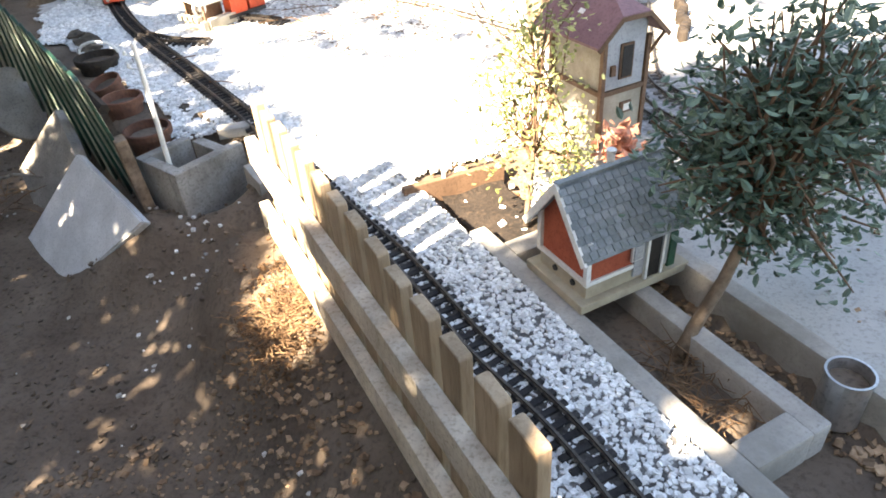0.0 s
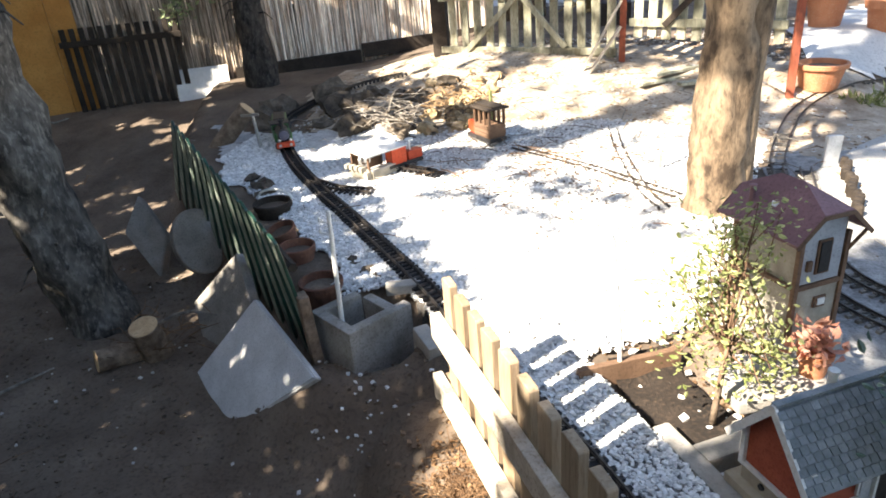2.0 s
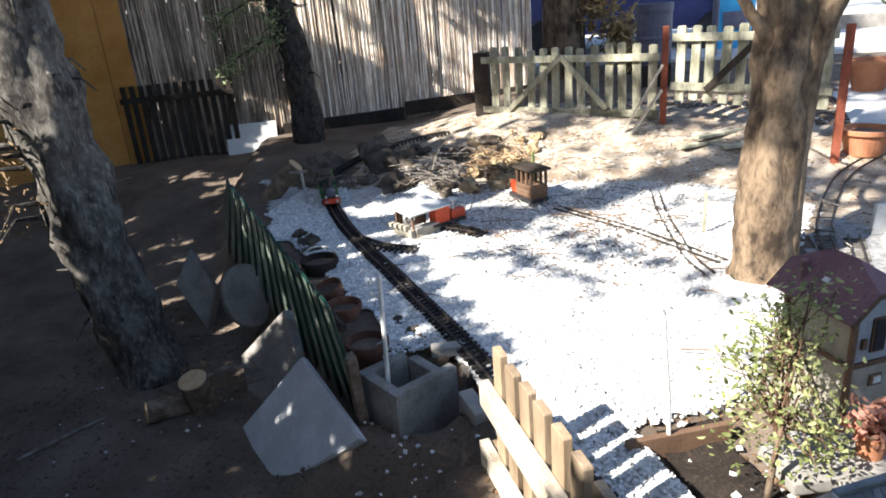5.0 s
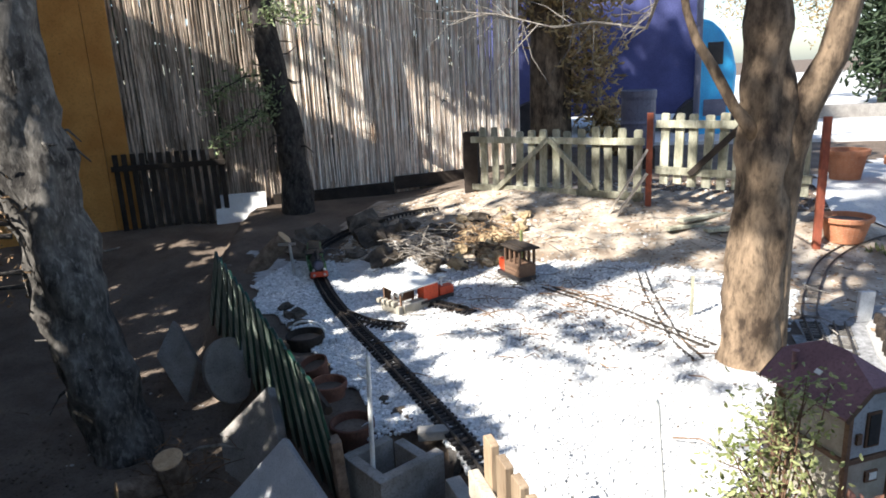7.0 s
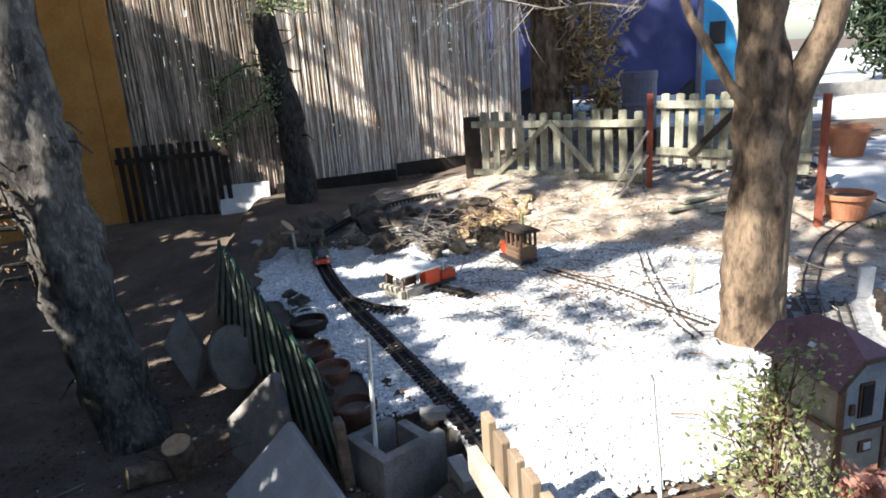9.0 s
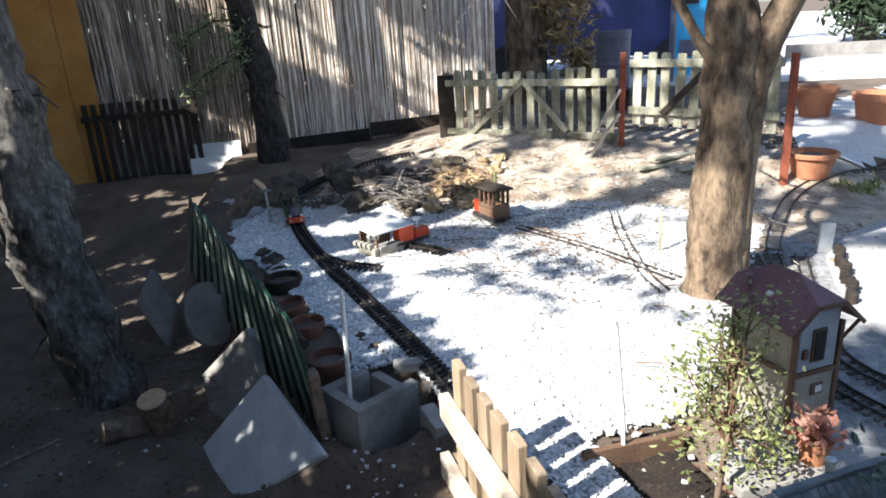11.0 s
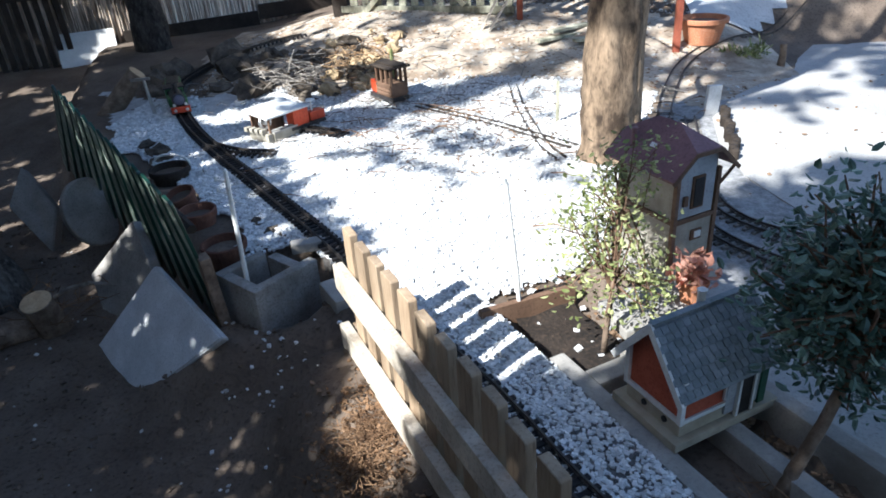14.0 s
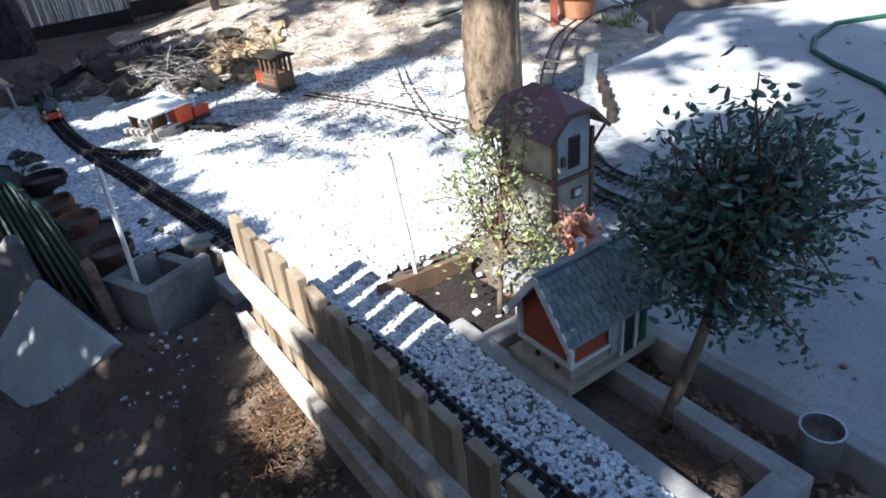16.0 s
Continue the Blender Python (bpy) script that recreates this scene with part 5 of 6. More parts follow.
def build_wagon():
    w = thing("brown_railcar", pose(-0.80, 3.86, 0.02, 0, 0, -48) @ Matrix.Scale(1.25, 4), "brown model railcar with a dark roof in the sunny gravel", "model train")
    part("frame", box((0.2, 0.09, 0.02), (0, 0, 0.025), 0.003), M["black"], w)
    body = part("lower_body", box((0.13, 0.085, 0.06), (0.03, 0, 0.065), 0.003), M["brown"], w)
    for z in (0.05, 0.067, 0.084):
        for y in (-0.0445, 0.0445):
            part("plank", box((0.128, 0.004, 0.014), (0.03, y, z), 0.001), M["brown"], body)
    for x in (-0.031, 0.01, 0.05, 0.091):
        for y in (-0.039, 0.039):
            part("pillar", box((0.013, 0.009, 0.07), (x, y, 0.13), 0.001), M["brown"], w)
    part("bulkhead", box((0.006, 0.07, 0.068), (-0.03, 0, 0.13), 0.001), M["dark_wood"], w)
    part("roof", box((0.165, 0.115, 0.01), (0.03, 0, 0.169), 0.004), M["dark_wood"], w)
    part("roof_rib", box((0.165, 0.06, 0.008), (0.03, 0, 0.1775), 0.003), M["dark_wood"], w)
    part("engine_hood", box((0.07, 0.06, 0.055), (-0.075, 0, 0.062), 0.006), M["loco_red"], w)
    part("crane_mast", box((0.012, 0.012, 0.19), (-0.03, 0.05, 0.13), 0.002), M["leaf_light"], w)
    for x in (-0.06, 0.06):
        for y in (-0.03, 0.03):
            wheel(w, x, y, 0.016, 0.017)


build_wagon()


# ---- steam train at the tunnel mouth ----
def build_train():
    a = -58
    m0 = pose(-2.06, 3.78, 0.026, 0, 0, a)
    e = thing("steam_engine", m0, "black model steam engine with a red buffer beam on the track", "model train")
    part("frame", box((0.26, 0.075, 0.02), (0, 0, 0.035), 0.003), M["black"], e)
    part("boiler", lathe([(0, 0), (0.036, 0), (0.038, 0.004), (0.038, 0.15), (0.036, 0.156), (0, 0.16)], 22), M["black"], e, m=pose(-0.03, 0, 0.098, 0, 90, 0))
    part("smokebox_door", lathe([(0, 0), (0.03, 0), (0.027, 0.008), (0.008, 0.012), (0, 0.012)], 20), M["barrel"], e, m=pose(0.13, 0, 0.098, 0, 90, 0))
    part("chimney", lathe([(0, 0), (0.014, 0), (0.012, 0.03), (0.014, 0.045), (0.019, 0.055), (0.019, 0.06), (0.012, 0.06), (0, 0.05)], 16, (0.1, 0, 0.13)), M["black"], e)
    part("dome", lathe([(0, 0), (0.015, 0), (0.015, 0.014), (0.009, 0.024), (0, 0.027)], 14, (0.03, 0, 0.132)), M["black"], e)
    for y in (-0.042, 0.042):
        part("side_tank", box((0.15, 0.022, 0.05), (0.0, y, 0.075), 0.004), M["loco_green"], e)
        part("cylinder", lathe([(0, -0.022), (0.016, -0.022), (0.016, 0.022), (0, 0.022)], 12), M["black"], e, m=pose(0.1, y, 0.03, 0, 90, 0))
    cab = part("cab", box((0.085, 0.1, 0.085), (-0.085, 0, 0.088), 0.003), M["loco_green"], e)
    part("cab_window", box((0.004, 0.03, 0.03), (-0.041, 0.028, 0.105)), M["dark"], cab)
    part("cab_window", box((0.004, 0.03, 0.03), (-0.041, -0.028, 0.105)), M["dark"], cab)
    part("cab_roof", box((0.11, 0.118, 0.008), (-0.085, 0, 0.136), 0.003), M["black"], e)
    part("buffer_beam", box((0.012, 0.105, 0.034), (0.136, 0, 0.045), 0.003), M["loco_red"], e)
    for y in (-0.032, 0.032):
        part("buffer", lathe([(0, 0), (0.004, 0), (0.004, 0.014), (0.009, 0.015), (0.009, 0.018), (0, 0.019)], 12), M["metal"], e, m=pose(0.141, y, 0.046, 0, 90, 0))
        part("lamp", lathe([(0, 0), (0.008, 0), (0.009, 0.01), (0, 0.012)], 12), M["metal"], e, m=pose(0.139, y, 0.075, 0, 90, 0))
    for x in (-0.06, 0.0, 0.06):
        for y in (-0.026, 0.026):
            wheel(e, x, y, 0.022, 0.02, 0.008)
    c = thing("green_wagon", pose(-2.215, 4.07, 0.026, 0, 0, a - 6), "green model goods wagon coupled behind the engine", "model train")
    part("frame", box((0.24, 0.07, 0.016), (0, 0, 0.034), 0.003), M["black"], c)
    part("body", box((0.24, 0.095, 0.07), (0, 0, 0.08), 0.004), M["loco_green"], c)
    part("load", box((0.21, 0.075, 0.02), (0, 0, 0.116), 0.006), M["black"], c)
    for x in (-0.075, 0.075):
        for y in (-0.026, 0.026):
            wheel(c, x, y, 0.018, 0.016, 0.008)


build_train()


# ---- pots behind the green fence ----
def pot(name, x, y, z, r, h, label, tilt=(0, 0), material="terracotta", fill=True):
    p = thing(name, pose(x, y, z, tilt[0], tilt[1], 0), label, "flower pot", "clay pots")
    part("body", lathe([(0, 0), (r * 0.72, 0), (r * 0.95, h * 0.82), (r * 1.06, h * 0.83), (r * 1.08, h * 0.98), (r * 1.05, h), (r * 0.95, h), (r * 0.9, h * 0.8), (r * 0.7, 0.02), (0, 0.02)], 26), M[material], p)
    if fill:
        part("soil", lathe([(0, h * 0.83), (r * 0.9, h * 0.81), (r * 0.88, h * 0.7), (0, h * 0.7)], 20), M["soil"], p)
    return p


pot("clay_pot", -1.09, 2.04, -0.1, 0.075, 0.15, "red-brown clay pot sunk beside the green fence", (0, 0), "old_clay")
pot("clay_pot", -1.30, 2.30, -0.1, 0.07, 0.16, "brown clay pot between green fence and gravel", (0, 0), "old_clay")
pot("clay_pot", -1.42, 2.48, -0.06, 0.06, 0.13, "small tilted clay pot beside green fence", (14, -10), "old_clay")
hp = pot("dark_bucket", -1.62, 2.74, -0.08, 0.085, 0.15, "dark bucket with pale bent handle behind the green fence", (0, 0), "dark_wood")
part("handle", tube([Vector((0.088 * math.cos(k * math.pi / 10), 0.03, 0.15 + 0.05 * math.sin(k * math.pi / 10))) for k in range(11)], 0.006, 6), M["white_wood"], hp)
for k, (x, y, s) in enumerate(((-1.78, 2.98, 0.05), (-1.86, 3.08, 0.06), (-1.98, 3.2, 0.05), (-0.98, 2.2, 0.03), (-0.92, 2.17, 0.025), (-1.05, 2.27, 0.03))):
    rock(x, y, ground_z(x, y) + s * 0.3, (s, s * 0.8, s * 0.6), 90 + k, "grey stone at the gravel's edge")


# ---- planters and pots by the gate ----
pot("trough_pot", 1.1, 4.52, ground_z(1.1, 4.52) - 0.01, 0.14, 0.155, "wide terracotta planter standing at the red post")
pot("hanging_pot", 1.37, 5.6, 0.33, 0.14, 0.22, "round terracotta pot behind the gate")
pot("large_pot", 1.73, 5.38, 0.2, 0.17, 0.32, "large terracotta pot on the sunny yard")


# ---- yard edge: upper yard, plank, edging, post, hose ----
def build_upper_yard():
    """The paved strip beyond the sandy ground and the bare rails."""
    st, verts, faces, ix = 0.1, [], [], {}
    def inside(x, y):
        return y > 4.74 + max(0.0, x - 1.45) * 0.84 and y < 4.2 + 1.35 * x and y < 9.0 and x > 1.0
    def vid(i, j):
        if (i, j) not in ix:
            x, y = 0.9 + i * st, 4.6 + j * st
            ix[(i, j)] = len(verts)
            verts.append((x, y, ground_z(x, y) + 0.014))
        return ix[(i, j)]
    for i in range(38):
        for j in range(44):
            if all(inside(0.9 + (i + a) * st, 4.6 + (j + b) * st) for a in (0, 1) for b in (0, 1)):
                faces.append((vid(i, j), vid(i + 1, j), vid(i + 1, j + 1), vid(i, j + 1)))
    tagged(sheet("upper_pavement", verts, faces, M["pave_light"], smooth=True), "pale concrete yard behind the bare rails", "pavement", kind="structure")


build_upper_yard()
ed = thing("roll_edging", pose(0.95, 3.39, 0.0), "row of short dark wooden pegs along the paved yard", "edging")
for k in range(15):
    f = k / 14
    part("peg", lathe([(0, 0), (0.019, 0), (0.019, 0.045), (0.014, 0.054), (0, 0.056)], 10), M["dark_wood"], ed, m=pose(-0.105 * f + 0.012 * math.sin(k * 1.3), -0.6 * f, 0.005))
sp = thing("short_post", pose(1.5, 4.24, ground_z(1.5, 4.24) - 0.02), "short weathered wooden post at the yard's edge", "post")
part("shaft", tube([(0, 0, 0), (0.004, 0, 0.08), (0.0, 0.003, 0.15)], [0.026, 0.022, 0.019], 10, rough=0.2), M["log"], sp)
gt = thing("grass_tuft", pose(1.3, 4.33, ground_z(1.3, 4.33)), "small yellow-green grass tuft in sandy ground", "grass")
sheet("foliage", *leaves([((rx, ry, 0.0), 0.03) for rx, ry in ((0, 0), (0.08, 0.03), (0.14, 0.1), (-0.05, 0.05))], 220, 0.06, 0.7, random.Random(71), 0.12, 0.3, 1.6), M["leaf_light"], gt)
pp = thing("grey_plank", pose(0.9, 3.43, 0.0, 0, 3, 20), "short grey plank standing at the yard's edge", "plank")
part("board", box((0.075, 0.02, 0.15), (0, 0, 0.075), 0.003), M["slab"], pp)
hs = part("garden_hose", tube([(1.95, 2.4, 0.026), (2.07, 2.85, 0.026), (2.08, 3.23, 0.026), (2.12, 3.5, 0.026), (2.25, 3.72, 0.026), (2.54, 4.0, 0.026), (2.9, 4.05, 0.026), (3.4, 4.0, 0.026)], 0.014, 8), M["hose"], smooth=True)
tagged(hs, "dark green garden hose lying on the yard", "hose")
wd = part("plank_edging", box((0.32, 0.02, 0.07), (0, 0, 0), 0.003), M["brown"], None, m=pose(-0.035, 1.69, 0.002, 0, 3, 31))
tagged(wd, "short brown timber edging at the end of the bed", "edging board")


# ---- behind the fences ----
def bough(parent, pts, seed, n=260, size=0.05, leaf="sunlit_needle"):
    """A drooping spruce bough: a thin stem with short green needles sprays."""
    rnd = random.Random(seed)
    o = Vector(parent.matrix_basis.translation)
    q = [Vector(p) - o for p in pts]
    b = part("bough", tube(q, [0.012 - 0.009 * i / (len(q) - 1) for i in range(len(q))], 6), M["bark_dark"], parent)
    cs = [(tuple(q[i].lerp(q[i + 1], f)), 0.07) for i in range(len(q) - 1) for f in (0.1, 0.4, 0.7, 1.0)]
    v, f = leaves(cs, n, size, 0.7, rnd, 0.16, 0.5, 0.8)
    sheet("needles", v, f, M[leaf], b)


# needle colour raised to stand in for sun on these boughs
M["sunlit_needle"] = leaf_mat("sunlit_needle", (0.16, 0.21, 0.09), (0.4, 0.45, 0.24), 0.6, 0.3)
bough(tm, [(-3.1, 5.36, 1.3), (-3.3, 5.25, 1.29), (-3.5, 5.2, 1.2), (-3.64, 5.18, 1.04)], 1)
bough(tm, [(-3.08, 5.36, 1.02), (-3.28, 5.25, 0.95), (-3.45, 5.2, 0.86), (-3.6, 5.18, 0.74)], 2)
bough(tm, [(-3.06, 5.3, 1.2), (-3.1, 5.2, 1.1), (-3.12, 5.15, 0.9)], 3, 160)
bough(tm, [(-3.2, 5.36, 1.75), (-2.9, 5.2, 1.8), (-2.6, 5.1, 1.7)], 4, 260)


rt = random.Random(44)
for k in range(7):
    z = rt.uniform(0.35, 1.35)
    x, y = -2.42 - 0.05 * z - 0.08, 2.25 - 0.12
    d = Vector((rt.uniform(-0.5, 0.15), -0.6, rt.uniform(-0.4, 0.1)))
    bough(tl, [(x, y, z), (x + d.x * 0.12, y + d.y * 0.12, z + 0.01), (x + d.x * 0.25, y + d.y * 0.22, z + d.z * 0.25)], 60 + k, 26, 0.035, "straw")


def bare_branches():
    """Leafless twigs reaching from the garden tree across the top of the view."""
    rnd = random.Random(12)
    o = Vector(tr.matrix_basis.translation)
    main = [Vector(p) - o for p in ((-0.03, 2.8, 1.7), (-0.06, 3.2, 1.5), (-0.1, 3.6, 1.385), (-0.35, 3.6, 1.43), (-0.54, 3.6, 1.415), (-0.83, 3.6, 1.5), (-1.15, 3.6, 1.54))]
    br = part("branch", tube(main, [0.012, 0.009, 0.007, 0.0055, 0.0045, 0.0035, 0.002], 6, rough=0.2), M["twig"], tr, smooth=True)
    for k in range(46):
        i = rnd.randint(1, len(main) - 2)
        p = main[i].lerp(main[i + 1], rnd.random())
        d = Vector((rnd.uniform(-1, 0.4), rnd.uniform(-0.4, 0.4), rnd.uniform(-0.9, 0.7))).normalized()
        l = rnd.uniform(0.12, 0.4)
        e = d.cross(Vector((0, 1, 0))).normalized() * rnd.uniform(-0.25, 0.25) * l
        part("twig", tube([p, p + d * l * 0.5 + e, p + d * l], [0.003, 0.002, 0.001], 4), M["twig"], br)


bare_branches()


def far_tree(name, label, x, y, z, h, r, cells, leaf, n, size, seed):
    rnd = random.Random(seed)
    t = thing(name, pose(x, y, z), label, "tree")
    part("trunk", tube([(0, 0, -0.2), (0.02, 0, h * 0.35), (-0.03, 0.02, h * 0.7), (0, 0, h)], [r * 1.2, r, r * 0.8, r * 0.5], 12, rough=0.2, seed=seed), M["bark" if leaf == "dry_needle" else "bark_dark"], t, smooth=True)
    v, f = leaves(cells, n, size, 0.6, rnd, 0.3, 0.4, 0.8)
    sheet("crown", v, f, M[leaf], t)


M["dry_needle"] = leaf_mat("dry_needle", (0.3, 0.19, 0.08), (0.55, 0.42, 0.2), 0.6, 0.3)
far_tree("brown_conifer", "conifer with thick trunk and dry yellow-brown foliage behind the fence", -1.0, 7.35, 0.1, 3.4, 0.2,
    [((0.35, 0.0, 0.9), 0.2), ((0.45, -0.1, 1.2), 0.22), ((0.3, -0.1, 1.5), 0.25), ((0.6, 0, 0.6), 0.2), ((0.1, -0.2, 1.9), 0.3), ((0.5, 0, 1.8), 0.3), ((-0.3, -0.1, 1.8), 0.3), ((0.75, 0.1, 0.35), 0.15)], "dry_needle", 3200, 0.09, 5)
far_tree("dark_conifer", "dark conifer far behind the garden gate", 4.3, 14.0, 0.2, 4.2, 0.16,
    [((rx, ry, rz), 0.45) for rx, ry, rz in ((0, 0, 0.8), (0.3, 0, 1.3), (-0.3, 0, 1.4), (0, 0, 2.0), (0.5, 0.2, 2.1), (-0.5, 0, 2.4), (0.2, 0, 3.0), (1.2, 0, 1.5), (1.0, 0.2, 2.6), (0.7, 0, 0.9), (1.8, 0, 1.2), (1.7, 0, 2.2), (2.4, 0, 1.8))], "needle", 11000, 0.19, 6)
far_tree("bare_thicket", "pale leafless thicket behind the truck", 2.6, 15.5, 0.2, 3.6, 0.08,
    [((rx, ry, rz), 0.4) for rx, ry, rz in ((0, 0, 2.0), (0.5, 0, 2.4), (-0.6, 0, 2.2), (0, 0, 3.0), (0.9, 0, 1.9), (-1.0, 0.1, 2.8), (1.3, 0, 2.8))], "dry_needle", 1800, 0.1, 7)


def build_back():
    st = part("street", box((60, 40, 0.1), (26, 28.2, 0.31), 0.01), M["pave_light"])
    tagged(st, "pale concrete street beyond the garden fence", "road", kind="structure")
    hedge_row = thing("low_wall", pose(3.4, 11.0, 0.2), "grey garden wall beyond the gate", "wall")
    part("wall", box((4.5, 0.15, 0.35), (1.2, 0, 0.17), 0.02), M["slab_old"], hedge_row)
    tk = thing("blue_truck", pose(0.4, 9.2, 0), "blue truck parked behind the garden fence", "truck")
    part("box_body", box((3.0, 1.6, 2.2), (-1.3, 0.9, 1.7), 0.03), M["blue_wall"], tk)
    part("cab", prism([(0.09, 0.3), (0.46, 0.3), (0.52, 0.75), (0.53, 1.12), (0.46, 1.4), (0.35, 1.58), (0.22, 1.7), (0.09, 1.73)], 1.6, pose(0.12, 0.6, 0), 0.03), M["cyan"], tk)
    part("windscreen", box((0.18, 0.02, 0.26), (0.4, -0.208, 1.32), 0.01), M["dark"], tk)
    part("grille", box((0.26, 0.02, 0.2), (0.42, -0.21, 0.68), 0.01), M["barrel"], tk)
    for x in (-1.8, 0.36):
        part("wheel", lathe([(0, -0.1), (0.4, -0.1), (0.42, 0), (0.4, 0.1), (0, 0.1)], 20), M["black"], tk, m=pose(x, 0.1, 0.42, 90, 0, 0))
    pl = thing("metal_pole", pose(0.55, 8.3, 0), "slim blue-grey metal pole behind the gate", "pole")
    part("mast", lathe([(0, 0), (0.035, 0), (0.035, 3.2), (0, 3.2)], 12), M["barrel"], pl)
    br = thing("barrel", pose(-0.1, 6.45, 0.5), "dark plastic barrel behind the picket fence", "barrel")
    part("body", lathe([(0, 0), (0.14, 0), (0.15, 0.03), (0.15, 0.2), (0.157, 0.22), (0.15, 0.24), (0.15, 0.42), (0.157, 0.45), (0.157, 0.5), (0.145, 0.51), (0.14, 0.49), (0, 0.49)], 24), M["barrel"], br)
    part("stand", box((0.3, 0.3, 0.5), (0, 0, -0.25), 0.01), M["dark_wood"], br)
    dk = thing("dark_lattice", pose(*reed_at(2.88, 0.12, -0.2), 0, 0, RANG), "dark wooden slatted gate leaning on the reed screen", "gate")
    for k in range(13):
        part("slat", box((0.045, 0.015, 0.85), (-0.45 + 0.075 * k, 0, 0.45), 0.003), M["dark_wood"], dk)
    for z in (0.15, 0.75):
        part("rail", box((0.98, 0.02, 0.05), (0, 0.019, z), 0.003), M["dark_wood"], dk)
    op = thing("orange_board", pose(*reed_at(3.55, 0.06, -0.3), 0, 0, RANG), "tall ochre painted wooden boards against the reed screen", "panel")
    part("board", box((0.36, 0.02, 2.35), (0.05, 0, 1.17), 0.004), M["orange"], op)
    part("board", box((0.2, 0.02, 2.3), (-0.235, 0, 1.15), 0.004), M["orange"], op)
    op = thing("ochre_panel", pose(*reed_at(4.6, 0.06, -0.3), 0, 0, RANG), "ochre painted wooden boards beside the spruce", "panel")
    for k in range(3):
        part("board", box((0.28, 0.02, 2.2), (-0.3 + 0.285 * k, 0, 1.1), 0.004), M["orange"], op)
    wb = part("white_board", box((0.46, 0.02, 0.30), (0, 0, 0.15), 0.003), M["white_wood"], None, m=pose(*reed_at(2.3, 0.2, -0.03), 30, 0, RANG))
    tagged(wb, "sunlit white board lying against the reed screen", "board")


build_back()


# ---- loose stuff ----
def scatter(name, label, n, where, size, material, seed, flat=0.6, lift=0.3, gz=None, category="stones"):
    """Many small angular pieces lying on the ground; where(rnd) gives x, y or None."""
    rnd = random.Random(seed)
    cube = np.array([(x, y, z) for x in (-1, 1) for y in (-1, 1) for z in (-1, 1)], float)
    quads = np.array([(0, 1, 3, 2), (4, 6, 7, 5), (0, 4, 5, 1), (2, 3, 7, 6), (0, 2, 6, 4), (1, 5, 7, 3)])
    pts = []
    tries = 0
    while len(pts) < n and tries < n * 8:
        tries += 1
        p = where(rnd)
        if p is not None:
            pts.append((p[0], p[1], (gz or ground_z)(p[0], p[1])))
    pts = np.array(pts)
    k = len(pts)
    rs = np.random.RandomState(seed)
    r = size[0] + (size[1] - size[0]) * rs.rand(k) ** 1.6
    v = cube[None] * (0.55 + 0.45 * rs.rand(k, 8, 1)) * (1 + 0.35 * (rs.rand(k, 1, 3) - 0.5))
    v[:, :, 2] *= flat
    ang, tip = rs.rand(k) * 6.283, (rs.rand(k) - 0.5) * 0.9
    c, s, ct, st2 = np.cos(ang), np.sin(ang), np.cos(tip), np.sin(tip)
    x, y, z = v[:, :, 0].copy(), v[:, :, 1].copy(), v[:, :, 2].copy()
    x, z = x * ct[:, None] - z * st2[:, None], x * st2[:, None] + z * ct[:, None]
    v[:, :, 0], v[:, :, 1], v[:, :, 2] = x * c[:, None] - y * s[:, None], x * s[:, None] + y * c[:, None], z
    v = v * r[:, None, None] + pts[:, None, :]
    v[:, :, 2] += (r * lift)[:, None]
    faces = (quads[None] + (8 * np.arange(k))[:, None, None]).reshape(-1, 4)
    me = bpy.data.meshes.new(name)
    me.from_pydata(v.reshape(-1, 3).tolist(), [], faces.tolist())
    me.materials.append(material)
    return tagged(new(name, me), label, category, kind="stuff")


def near_gravel(rnd):
    u, v = rnd.uniform(-0.5, 1.75), rnd.uniform(0.02, 0.40)
    p = along(u, v)
    return (p.x, p.y) if in_gravel(p.x, p.y) and p.y > 0.35 else None


def left_gravel(rnd):
    x, y = rnd.uniform(-2.4, -0.4), rnd.uniform(1.7, 4.1)
    return (x, y) if in_gravel(x, y) and edge_side(x, y)[0] < 0.75 else None


def mid_gravel(rnd):
    x, y = rnd.uniform(-1.8, 1.0), rnd.uniform(1.4, 4.3)
    return (x, y) if in_gravel(x, y) else None


bed_z = lambda x, y: ground_z(x, y) + 0.012
scatter("gravel_near", "white crushed stone ballast beside the track", 10500, near_gravel, (0.0034, 0.0074), M["gravel"], 1, 0.7, 0.3, lambda x, y: ground_z(x, y) + 0.018, "gravel")
scatter("gravel_side", "white crushed stone ballast along the curve", 13000, left_gravel, (0.005, 0.011), M["gravel"], 2, 0.7, 0.3, bed_z, "gravel")
scatter("gravel_middle", "white gravel spread over the garden", 12000, mid_gravel, (0.0045, 0.0095), M["gravel"], 3, 0.6, 0.3, bed_z, "gravel")


def gravel_debris(rnd):
    x, y = rnd.gauss(-0.35, 0.42), rnd.gauss(3.3, 0.4)
    return (x, y) if in_gravel(x, y) else None


scatter("gravel_leaves", "brown leaf bits and bark on the white gravel", 1300, gravel_debris, (0.002, 0.0065), M["soil"], 12, 0.35, 1.2, lambda x, y: ground_z(x, y) + 0.012, "leaf litter")


def on_path(rnd):
    x, y = rnd.uniform(-2.8, 0.3), rnd.uniform(0.3, 3.2)
    s = edge_side(x, y)[0]
    return (x, y) if s < -0.04 else None


def by_block(rnd):
    x, y = rnd.gauss(-0.80, 0.09), rnd.gauss(1.58, 0.12)
    return (x, y) if edge_side(x, y)[0] < -0.02 else None


def fence_side(rnd):
    p = along(rnd.uniform(0.2, 1.7), rnd.uniform(-0.8, -0.05))
    return (p.x, p.y)


